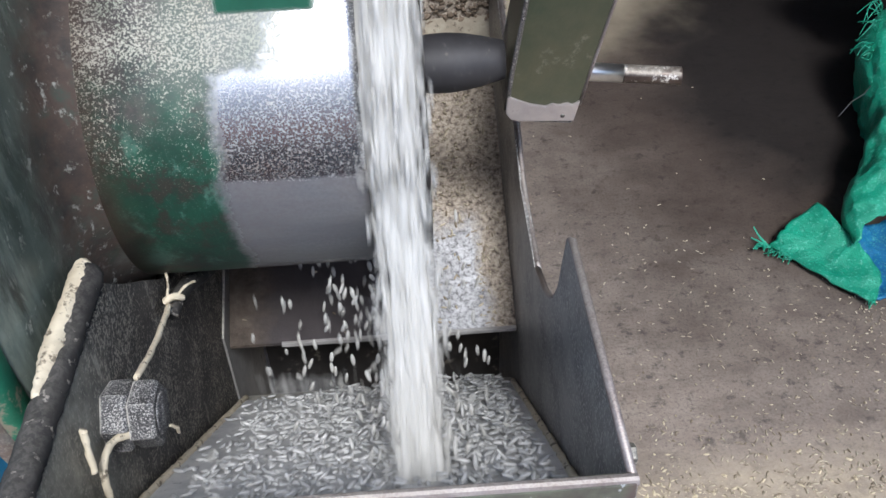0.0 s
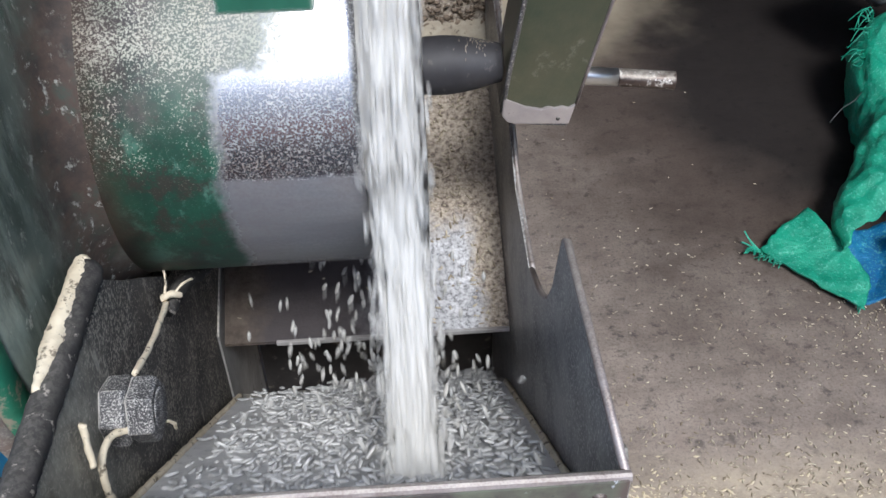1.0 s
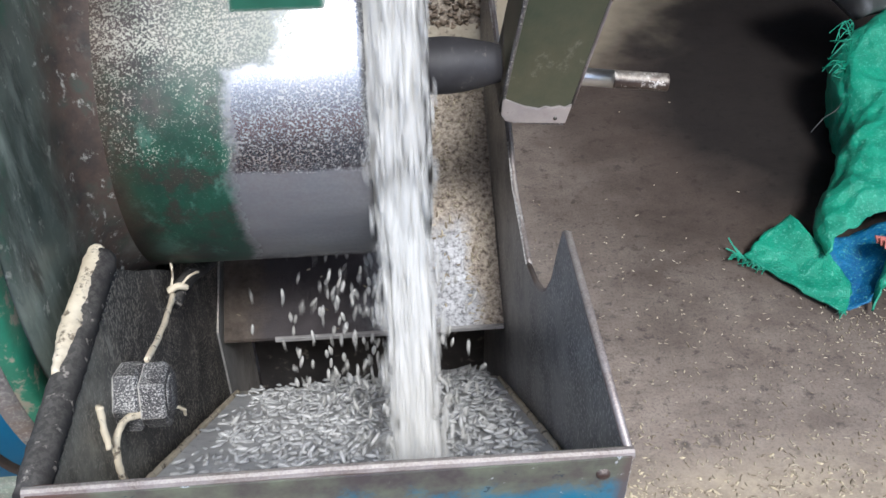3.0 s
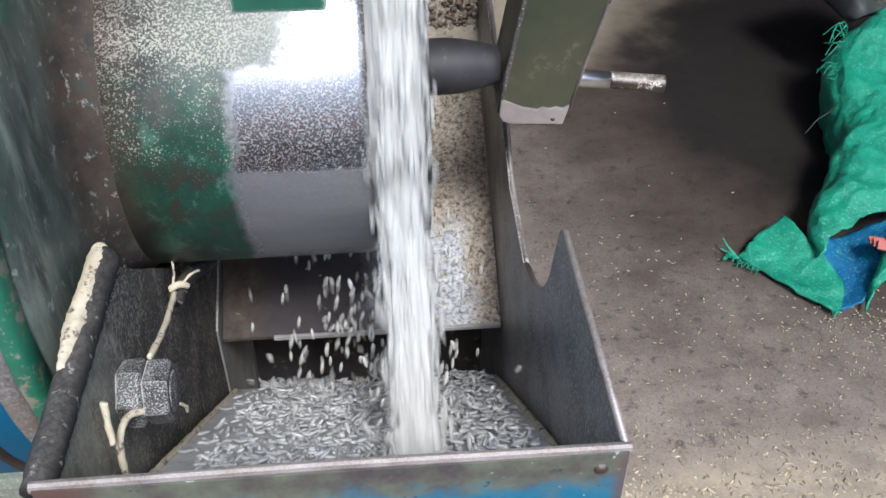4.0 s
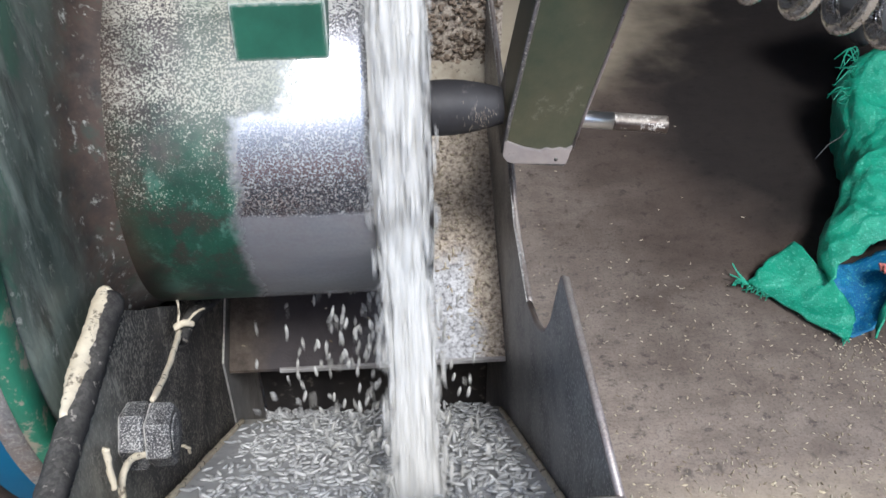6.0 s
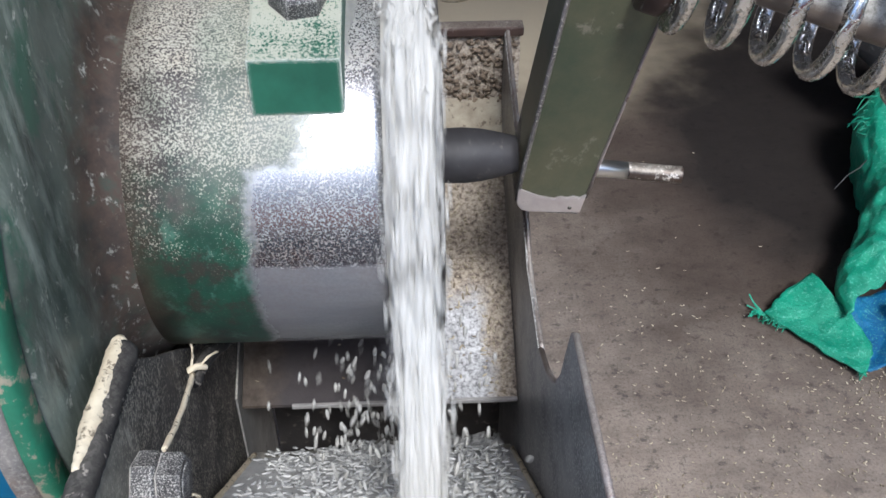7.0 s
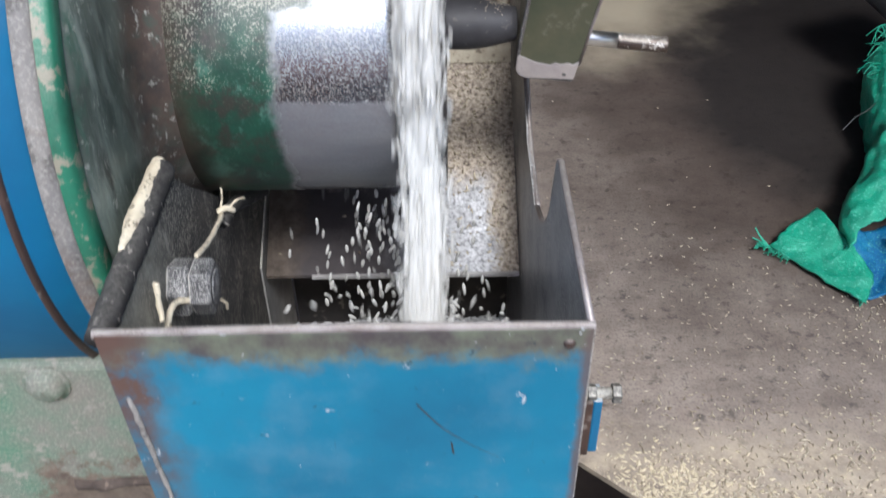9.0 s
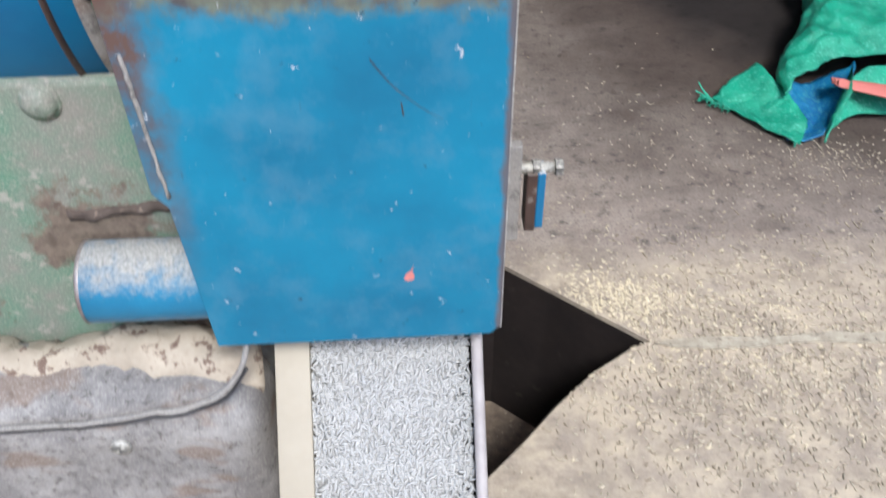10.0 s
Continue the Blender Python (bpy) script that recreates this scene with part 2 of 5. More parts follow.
black_iron = paint("black_iron", (0.06, 0.055, 0.053), (0.026, 0.024, 0.024), (0.2, 0.18, 0.15), 0.58, PALE, 0.5, 0.2, scale=26, dust_amount=0.6, up=(0.0, 0.8), speck=500)
rubber = paint("dark_grey_rubber", (0.04, 0.039, 0.042), (0.024, 0.023, 0.025), (0.11, 0.1, 0.09), 0.6, None, 0.6, scale=60)
zinc = paint("dusty_zinc_bolt", (0.125, 0.125, 0.122), (0.05, 0.05, 0.049), (0.42, 0.4, 0.36), 0.57, PALE, 0.5, 0.25, scale=120, dust_amount=0.5, speck=420, edges=(0.5, 0.48, 0.42))
chrome = paint("bright_spring_steel", (0.62, 0.62, 0.63), (0.5, 0.5, 0.5), (0.3, 0.25, 0.2), 0.66, PALE, 0.3, 1.0, scale=60, up=(0.6, 1.0), dust_amount=0.55)
web_steel = floured("dark_worn_web_steel", (0.13, 0.12, 0.12), (0.055, 0.05, 0.05), (0.5, 0.48, 0.43), 0.35, 0.7, (0.34, 0.32, 0.3), 0.45, 0.2)
nut_mat = floured("flour_peppered_iron_nut", (0.09, 0.088, 0.09), (0.04, 0.04, 0.042), (0.56, 0.55, 0.52), 0.5, 0.75, (0.6, 0.58, 0.54), 0.5, 0.2, 60, 1150, 0.0014)
spring_steel = floured("dusty_spring_steel", (0.7, 0.7, 0.71), (0.5, 0.5, 0.5), (0.3, 0.26, 0.2), 0.45, 0.5, None, 0.16, 1.0, 45, 420)
bare_lip = paint("bare_pinkish_steel", (0.5, 0.45, 0.42), (0.36, 0.32, 0.31), (0.12, 0.09, 0.07), 0.62, None, 0.35, 0.5, scale=40)
flake_mat = paint("yellow_bran_crumbs", (0.66, 0.57, 0.4), (0.5, 0.43, 0.3), (0.36, 0.3, 0.2), 0.62, None, 0.95, scale=30, speck=500)
ridge_mat = paint("heaped_bran_and_dirt", (0.42, 0.36, 0.28), (0.3, 0.25, 0.19), (0.15, 0.1, 0.075), 0.55, None, 0.95, scale=34, speck=400)
crust_mat = paint("cream_bran_crust", (0.74, 0.66, 0.5), (0.6, 0.52, 0.38), (0.2, 0.165, 0.12), 0.56, None, 0.95, scale=70, speck=500)
rim_mat = paint("pale_dusty_rim", (0.4, 0.365, 0.35), (0.29, 0.26, 0.25), (0.18, 0.15, 0.14), 0.64, None, 0.6, scale=40)
wood_mat = paint("pale_planed_wood", (0.36, 0.315, 0.24), (0.29, 0.25, 0.185), (0.22, 0.185, 0.135), 0.68, None, 0.65, scale=7)


def drum_material():
    """Green paint rubbed away to bare bright steel towards the outlet end (local x grows to it), peppered with flour."""
    m, n, l, p = nodes_of("drum_steel_and_green_paint")
    x, y, z = local_xyz(n, l)
    rag = shifted(n, l, x, tex(n, l, 34, 9, 0.72), 0.03)
    bare = span(n, l, rag, 0.075, 0.084)
    lift = shifted(n, l, z, tex(n, l, 40, 8, 0.72), 0.03)
    shelf = math2(n, l, 'MULTIPLY', span(n, l, lift, 0.056, 0.066), span(n, l, shifted(n, l, rag, z, -0.35), 0.25, 0.282, 1.0, 0.0))
    bare = math2(n, l, 'MULTIPLY', bare, span(n, l, shelf, 0.0, 1.0, 1.0, 0.08))
    # paint
    green = ramp(n, l, tex(n, l, 15, 9, 0.68), ((0.34, (0.014, 0.03, 0.023)), (0.48, (0.012, 0.062, 0.038)), (0.62, (0.02, 0.105, 0.066))))
    pits = ramp(n, l, tex(n, l, 27, 9, 0.78), ((0.5, 0.0), (0.56, 1.0)))
    green = mixc(n, l, times(n, l, pits, 0.85), green, (0.036, 0.03, 0.024))
    rubs = ramp(n, l, tex(n, l, 33, 9, 0.76, (1, 1, 0.7)), ((0.53, 0.0), (0.62, 1.0)))
    green = mixc(n, l, times(n, l, rubs, 0.7), green, (0.085, 0.2, 0.15))
    brown = ramp(n, l, tex(n, l, 36, 8, 0.72), ((0.36, (0.036, 0.03, 0.032)), (0.5, (0.06, 0.052, 0.054)), (0.64, (0.11, 0.092, 0.08))))
    high = span(n, l, shifted(n, l, z, tex(n, l, 19, 9, 0.72), 0.15), 0.025, 0.08)
    col = mixc(n, l, high, green, brown)
    pale = math2(n, l, 'MULTIPLY', span(n, l, rag, 0.045, 0.07), span(n, l, shifted(n, l, z, tex(n, l, 14, 7, 0.65), 0.1), 0.03, 0.07))
    col = mixc(n, l, times(n, l, pale, 0.5), col, (0.15, 0.2, 0.16))
    seat = span(n, l, shifted(n, l, x, tex(n, l, 22, 8, 0.7), 0.05), 0.012, 0.044, 1.0, 0.0)
    col = mixc(n, l, seat, col, ramp(n, l, tex(n, l, 45, 8, 0.72), ((0.35, (0.022, 0.018, 0.015)), (0.55, (0.058, 0.038, 0.028)), (0.68, (0.036, 0.05, 0.038)))))
    # bare steel, dull grey below, with a dark reflection painted in above its edge
    steel = ramp(n, l, tex(n, l, 14, 6, 0.6, (0.4, 1, 1)), ((0.3, (0.42, 0.42, 0.43)), (0.7, (0.6, 0.6, 0.61))))
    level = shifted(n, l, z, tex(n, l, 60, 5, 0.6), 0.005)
    # duller and greyer below a level edge
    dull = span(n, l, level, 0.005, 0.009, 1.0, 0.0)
    grey_mask = times(n, l, dull, ramp(n, l, tex(n, l, 30, 8, 0.66, (0.25, 1, 1.3)), ((0.3, 0.6), (0.7, 0.88))))
    steel = mixc(n, l, grey_mask, steel, ramp(n, l, tex(n, l, 24, 8, 0.68, (0.3, 1, 1.4)), ((0.34, (0.085, 0.09, 0.1)), (0.66, (0.165, 0.162, 0.158)))))
    # band of dark reddish and bluish reflection put into the steel's colour
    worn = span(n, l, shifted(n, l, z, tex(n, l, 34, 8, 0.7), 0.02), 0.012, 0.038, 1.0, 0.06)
    mirror_fleck = ramp(n, l, tex(n, l, 480, 4, 0.8), ((0.42, 0.78), (0.58, 0.2)))
    ungreyed = math2(n, l, 'SUBTRACT', 1.0, grey_mask)
    mirror_dark = math2(n, l, 'MULTIPLY', math2(n, l, 'MULTIPLY', worn, mirror_fleck), ungreyed)
    steel = mixc(n, l, mirror_dark, steel, ramp(n, l, tex(n, l, 16, 6, 0.6), ((0.4, (0.16, 0.075, 0.066)), (0.6, (0.07, 0.076, 0.11)))))
    col = mixc(n, l, bare, col, steel)
    # flour: thick over the upper left, a shelf of it over the clean steel, flecks elsewhere
    clumpy = ramp(n, l, tex(n, l, 30, 9, 0.74), ((0.38, 0.12), (0.58, 1.0)))
    left = math2(n, l, 'MULTIPLY', span(n, l, shifted(n, l, z, tex(n, l, 30, 8, 0.7), 0.1), -0.004, 0.075, 0.0, 0.8), clumpy)
    fresh = math2(n, l, 'MULTIPLY', ungreyed, 0.42)
    lie = mixc(n, l, bare, left, fresh)
    lie = math2(n, l, 'MAXIMUM', lie, math2(n, l, 'MULTIPLY', math2(n, l, 'MULTIPLY', shelf, 0.85), ramp(n, l, tex(n, l, 26, 8, 0.72, (0.5, 1, 1)), ((0.36, 0.3), (0.6, 1.0)))))
    crest = math2(n, l, 'MULTIPLY', span(n, l, lift, 0.09, 0.1), 0.95)
    lie = math2(n, l, 'MAXIMUM', lie, crest)
    f = math2(n, l, 'MULTIPLY', specks(n, l, lie, 820), span(n, l, bare, 0.0, 1.0, 0.85, 0.45))
    f = math2(n, l, 'MULTIPLY', f, math2(n, l, 'SUBTRACT', 1.0, math2(n, l, 'MULTIPLY', dull, bare)))
    f = math2(n, l, 'MULTIPLY', f, span(n, l, seat, 0.0, 1.0, 1.0, 0.5))
    f = math2(n, l, 'MULTIPLY', f, span(n, l, lie, 0.0, 0.2, 0.15, 1.0))
    tint = ramp(n, l, tex(n, l, 22, 7, 0.65), ((0.35, (0.36, 0.39, 0.31)), (0.5, (0.5, 0.49, 0.41)), (0.66, (0.56, 0.52, 0.42))))
    col = mixc(n, l, f, col, tint)
    l.new(col, p.inputs["Base Color"])
    clear = math2(n, l, 'MULTIPLY', math2(n, l, 'SUBTRACT', 1.0, f), ungreyed)
    l.new(times(n, l, math2(n, l, 'MULTIPLY', bare, clear), 0.86), p.inputs["Metallic"])
    l.new(mixc(n, l, f, mixc(n, l, bare, (0.5,) * 3, (0.26,) * 3), (0.9,) * 3), p.inputs["Roughness"])
    bump(n, l, p, mixc(n, l, 0.6, tex(n, l, 780, 4, 0.85), f), 0.2, 0.0005)
    return m


def front_plate_material():
    """Blue paint with pale scuffs, a grimy band under the rim and rust down one edge (world-sized local x and z)."""
    m, n, l, p = nodes_of("scuffed_blue_front_paint")
    x, y, z = local_xyz(n, l)
    col = ramp(n, l, tex(n, l, 7, 6, 0.55), ((0.32, (0.006, 0.11, 0.2)), (0.66, (0.006, 0.185, 0.3))))
    scuff = ramp(n, l, tex(n, l, 17, 9, 0.72), ((0.5, 0.0), (0.72, 0.32)))
    col = mixc(n, l, scuff, col, (0.15, 0.24, 0.3))
    scratch = ramp(n, l, tex(n, l, 60, 4, 0.6, (1, 1, 0.12)), ((0.7, 0.0), (0.74, 0.6)))
    col = mixc(n, l, scratch, col, (0.03, 0.06, 0.09))
    band = ramp(n, l, shifted(n, l, z, tex(n, l, 24, 10, 0.74), 0.06), ((0.634, 0.0), (0.645, 1.0)))
    col = mixc(n, l, times(n, l, band, 0.9), col, ramp(n, l, tex(n, l, 45, 6), ((0.35, (0.075, 0.045, 0.035)), (0.6, (0.16, 0.16, 0.1)))))
    xm = n.new("ShaderNodeMath")
    xm.operation = 'MULTIPLY_ADD'
    xm.inputs[1].default_value, xm.inputs[2].default_value = 10.0, 2.65
    l.new(shifted(n, l, x, tex(n, l, 20, 8, 0.68, (1, 1, 0.6)), 0.045), xm.inputs[0])
    rusty = times(n, l, ramp(n, l, xm.outputs[0], ((0.42, 1.0), (0.62, 0.0))), ramp(n, l, z, ((0.42, 0.15), (0.62, 1.0))))
    col = mixc(n, l, times(n, l, rusty, ramp(n, l, tex(n, l, 42, 8, 0.72), ((0.38, 0.25), (0.55, 1.0)))), col, (0.105, 0.062, 0.05))
    xr = n.new("ShaderNodeMath")
    xr.operation = 'MULTIPLY_ADD'
    xr.inputs[1].default_value, xr.inputs[2].default_value = 10.0, 1.0
    l.new(shifted(n, l, x, tex(n, l, 35, 8, 0.68), 0.012), xr.inputs[0])
    col = mixc(n, l, times(n, l, ramp(n, l, xr.outputs[0], ((0.95, 0.0), (0.985, 1.0))), 0.85), col, (0.11, 0.08, 0.075))
    nicks = ramp(n, l, tex(n, l, 85, 5, 0.7, (1, 1, 1.4)), ((0.3, 1.0), (0.335, 0.0)))
    col = mixc(n, l, times(n, l, nicks, 0.85), col, (0.02, 0.035, 0.05))
    chips = ramp(n, l, tex(n, l, 110, 5, 0.7), ((0.67, 0.0), (0.7, 1.0)))
    col = mixc(n, l, chips, col, (0.4, 0.42, 0.44))
    l.new(col, p.inputs["Base Color"])
    p.inputs["Roughness"].default_value = 0.5
    p.inputs["Specular IOR Level"].default_value = 0.3
    bump(n, l, p, mixc(n, l, 0.5, scuff, tex(n, l, 200, 4)), 0.2, 0.0008)
    return m


def tray_material():
    """Bare dark steel at one side, bran grit at the other, flour in between (local x and y)."""
    m, n, l, p = nodes_of("bran_dusted_tray")
    x, y, z = local_xyz(n, l)
    xx = n.new("ShaderNodeMath")
    xx.operation = 'MULTIPLY_ADD'
    xx.inputs[1].default_value, xx.inputs[2].default_value = 4.0, 1.0
    l.new(shifted(n, l, x, tex(n, l, 26, 7, 0.65), 0.05), xx.inputs[0])
    steel = ramp(n, l, tex(n, l, 20, 6), ((0.3, (0.035, 0.028, 0.032)), (0.7, (0.075, 0.065, 0.065))))
    rusted = ramp(n, l, tex(n, l, 60, 7, 0.7), ((0.35, (0.06, 0.045, 0.035)), (0.65, (0.15, 0.12, 0.095))))
    col = mixc(n, l, ramp(n, l, xx.outputs[0], ((0.17, 1.0), (0.24, 0.0))), steel, rusted)
    flour = times(n, l, ramp(n, l, xx.outputs[0], ((0.52, 0.0), (0.7, 1.0))), ramp(n, l, tex(n, l, 20, 8, 0.7), ((0.36, 0.55), (0.6, 1.0))))
    speck = ramp(n, l, tex(n, l, 330, 4, 0.75), ((0.36, (0.2, 0.2, 0.205)), (0.48, (0.52, 0.53, 0.55)), (0.6, (0.74, 0.75, 0.77))))
    col = mixc(n, l, flour, col, speck)
    far = n.new("ShaderNodeMath")
    far.operation = 'MULTIPLY_ADD'
    far.inputs[1].default_value, far.inputs[2].default_value = 3.0, 0.0
    l.new(shifted(n, l, y, tex(n, l, 24, 7, 0.65), 0.07), far.inputs[0])
    branc = ramp(n, l, tex(n, l, 260, 5, 0.75), ((0.36, (0.11, 0.085, 0.068)), (0.48, (0.37, 0.31, 0.25)), (0.6, (0.58, 0.51, 0.41))))
    side = ramp(n, l, xx.outputs[0], ((0.87, 0.0), (0.93, 1.0)))
    col = mixc(n, l, side, col, branc)
    s = n.new("ShaderNodeMath")
    s.operation = 'SUBTRACT'
    l.new(far.outputs[0], s.inputs[0])
    s.inputs[1].default_value = 0.6
    up = ramp(n, l, s.outputs[0], ((0.52, 0.0), (0.6, 1.0)))
    col = mixc(n, l, up, col, branc)
    l.new(col, p.inputs["Base Color"])
    p.inputs["Roughness"].default_value = 0.7
    bump(n, l, p, tex(n, l, 260, 5, 0.75), 0.8, 0.002)
    return m


def settled(name, c1, c2, lo, hi, spread=0.9):
    """Paint under a thick cover of dust on all that looks up."""
    m, n, l, p = nodes_of(name)
    col = ramp(n, l, tex(n, l, 14, 6), ((0.3, c1), (0.7, c2)))
    g = n.new("ShaderNodeNewGeometry")
    s = n.new("ShaderNodeSeparateXYZ")
    l.new(g.outputs["Normal"], s.inputs[0])
    f = ramp(n, l, shifted(n, l, s.outputs[2], tex(n, l, 70, 8, 0.75), spread), ((lo, 0.0), (hi, 1.0)))
    fine = tex(n, l, 400, 4, 0.75)
    dust = ramp(n, l, fine, ((0.36, (0.2, 0.195, 0.175)), (0.58, (0.38, 0.37, 0.34))))
    l.new(mixc(n, l, f, col, dust), p.inputs["Base Color"])
    l.new(mixc(n, l, f, (0.4,) * 3, (0.95,) * 3), p.inputs["Roughness"])
    bump(n, l, p, mixc(n, l, 0.5, f, fine), 0.6, 0.0015)
    return m


pipe_mat = settled("blue_pipe_with_settled_dust", (0.005, 0.12, 0.23), (0.009, 0.17, 0.3), 0.3, 0.95, 1.7)
lug_mat = floured("green_lug_under_flour", (0.022, 0.125, 0.078), (0.014, 0.085, 0.053), (0.38, 0.39, 0.315), 0.0, 1.75, (0.75, 0.74, 0.68), 0.45, 0.0, 26, 640, 0.003)
spring_core = settled("dust_laden_rod", (0.1, 0.08, 0.065), (0.2, 0.16, 0.13), 0.0, 0.4)
front_mat = front_plate_material()
dusty_tray = tray_material()
drum_mat = drum_material()


def rice_material(name, a, b, rough=0.55):
    m, n, l, p = nodes_of(name)
    g = n.new("ShaderNodeNewGeometry")
    l.new(ramp(n, l, g.outputs["Random Per Island"], ((0.0, a), (1.0, b))), p.inputs["Base Color"])
    p.inputs["Roughness"].default_value = rough
    return m


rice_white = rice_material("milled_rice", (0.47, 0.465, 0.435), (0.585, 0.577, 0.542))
# same white rice, coloured darker to temper the open daylight on the chute
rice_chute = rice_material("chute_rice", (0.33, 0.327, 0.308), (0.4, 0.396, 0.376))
# darker still: the shade between the chute's grains as a colour
rice_gap_shade = rice_material("painted_gap_shade", (0.29, 0.287, 0.274), (0.31, 0.307, 0.293))
flour_bed = paint("flour_between_grains", (0.68, 0.68, 0.67), (0.52, 0.525, 0.53), (0.36, 0.36, 0.365), 0.6, None, 0.9, scale=70, speck=420)
rice_bedded = rice_material("flour_dulled_rice", (0.36, 0.365, 0.365), (0.68, 0.68, 0.665), 0.4)
rice_dull = rice_material("floor_rice_and_husk", (0.22, 0.175, 0.12), (0.6, 0.53, 0.4), 0.7)


def concrete_material():
    m, n, l, p = nodes_of("worn_dusty_concrete")
    big = ramp(n, l, tex(n, l, 2.2, 8, 0.6), ((0.32, (0.18, 0.143, 0.119)), (0.68, (0.305, 0.25, 0.21))))
    mid = ramp(n, l, tex(n, l, 17, 9, 0.75), ((0.36, 0.0), (0.68, 1.0)))
    col = mixc(n, l, times(n, l, mid, 0.7), big, (0.37, 0.32, 0.27))
    gritty = ramp(n, l, tex(n, l, 240, 5, 0.8), ((0.36, 1.0), (0.5, 0.0)))
    col = mixc(n, l, times(n, l, gritty, 0.6), col, (0.07, 0.06, 0.054))
    fleck = ramp(n, l, tex(n, l, 190, 4, 0.8), ((0.6, 0.0), (0.66, 1.0)))
    col = mixc(n, l, times(n, l, fleck, 0.6), col, (0.42, 0.37, 0.3))
    pits = ramp(n, l, tex(n, l, 48, 8, 0.72), ((0.36, 1.0), (0.45, 0.0)))
    col = mixc(n, l, times(n, l, pits, 0.8), col, (0.07, 0.06, 0.055))
    co = n.new("ShaderNodeTexCoord")
    sep = n.new("ShaderNodeSeparateXYZ")
    l.new(co.outputs["Object"], sep.inputs[0])
    zone = ramp(n, l, shifted(n, l, sep.outputs[1], tex(n, l, 6, 7, 0.65), 0.16), ((0.41, 1.0), (0.5, 0.0)))
    spill = times(n, l, zone, ramp(n, l, tex(n, l, 22, 9, 0.75), ((0.36, 0.2), (0.6, 0.9))))
    col = mixc(n, l, spill, col, (0.5, 0.42, 0.31))
    scuff = ramp(n, l, tex(n, l, 9, 10, 0.78, (1, 1.8, 1)), ((0.4, 1.0), (0.52, 0.0)))
    col = mixc(n, l, times(n, l, scuff, 0.32), col, (0.085, 0.068, 0.058))
    # deep shade left of the sack, painted into the floor's colour and gloss
    shade_dist = n.new("ShaderNodeVectorMath")
    shade_dist.operation = 'DISTANCE'
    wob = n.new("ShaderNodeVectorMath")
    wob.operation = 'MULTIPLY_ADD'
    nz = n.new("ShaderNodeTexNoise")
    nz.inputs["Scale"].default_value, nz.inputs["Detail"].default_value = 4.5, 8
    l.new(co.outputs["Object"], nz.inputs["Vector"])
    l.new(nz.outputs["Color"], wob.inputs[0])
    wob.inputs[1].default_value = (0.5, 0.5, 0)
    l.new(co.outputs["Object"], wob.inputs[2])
    l.new(wob.outputs[0], shade_dist.inputs[0])
    shade_dist.inputs[1].default_value = (1.13, 1.62, 0)
    shaded = ramp(n, l, shade_dist.outputs["Value"], ((0.4, 0.96), (0.64, 0.82), (0.8, 0.42), (1.0, 0.0)))
    col = mixc(n, l, shaded, col, ramp(n, l, shade_dist.outputs["Value"], ((0.42, (0.012, 0.01, 0.01)), (0.58, (0.038, 0.027, 0.022)))))
    l.new(span(n, l, shaded, 0.0, 1.0, 0.5, 0.15), p.inputs["Specular IOR Level"])
    heap = n.new("ShaderNodeVectorMath")
    heap.operation = 'DISTANCE'
    l.new(wob.outputs[0], heap.inputs[0])
    heap.inputs[1].default_value = (0.2, 2.3, 0)
    col = mixc(n, l, span(n, l, heap.outputs["Value"], 0.45, 0.8, 0.9, 0.0), col, (0.5, 0.43, 0.31))
    l.new(col, p.inputs["Base Color"])
    p.inputs["Roughness"].default_value = 0.85
    bump(n, l, p, mixc(n, l, 0.5, mid, tex(n, l, 300, 4, 0.7)), 0.5, 0.003)
    return m


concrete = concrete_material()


def sack_material(name, a, b):
    m, n, l, p = nodes_of(name)
    w = n.new("ShaderNodeTexWave")
    w.inputs["Scale"].default_value, w.inputs["Distortion"].default_value = 120, 1.5
    w2 = n.new("ShaderNodeTexWave")
    w2.bands_direction = 'Z'
    w2.inputs["Scale"].default_value, w2.inputs["Distortion"].default_value = 120, 1.5
    co = n.new("ShaderNodeTexCoord")
    l.new(co.outputs["Object"], w.inputs[0])
    l.new(co.outputs["Object"], w2.inputs[0])
    weave = mixc(n, l, 0.5, w.outputs["Color"], w2.outputs["Color"])
    col = ramp(n, l, tex(n, l, 18, 6), ((0.3, a), (0.7, b)))
    glint = ramp(n, l, tex(n, l, 260, 3, 0.7, (1, 1, 0.3)), ((0.56, 0.0), (0.64, 1.0)))
    col = mixc(n, l, times(n, l, glint, 0.5), col, (0.2, 0.6, 0.46))
    l.new(col, p.inputs["Base Color"])
    p.inputs["Roughness"].default_value = 0.42
    crush = tex(n, l, 55, 7, 0.72, (1, 1, 1.6))
    first = n.new("ShaderNodeBump")
    first.inputs["Strength"].default_value, first.inputs["Distance"].default_value = 0.7, 0.006
    l.new(crush, first.inputs["Height"])
    second = n.new("ShaderNodeBump")
    second.inputs["Strength"].default_value, second.inputs["Distance"].default_value = 0.6, 0.0012
    l.new(mixc(n, l, 0.6, weave, glint), second.inputs["Height"])
    l.new(first.outputs[0], second.inputs["Normal"])
    l.new(second.outputs[0], p.inputs["Normal"])
    return m


sack_green = sack_material("green_woven_plastic", (0.005, 0.2, 0.125), (0.012, 0.36, 0.22))
sack_blue = sack_material("blue_woven_lining", (0.004, 0.09, 0.26), (0.006, 0.2, 0.36))
red_plastic = paint("faded_red_plastic", (0.58, 0.2, 0.17), (0.46, 0.13, 0.11), (0.64, 0.34, 0.3), 0.65, None, 0.5)
grey_plastic = paint("crumpled_grey_plastic", (0.09, 0.092, 0.092), (0.045, 0.047, 0.047), (0.18, 0.18, 0.18), 0.6, None, 0.4, scale=20)
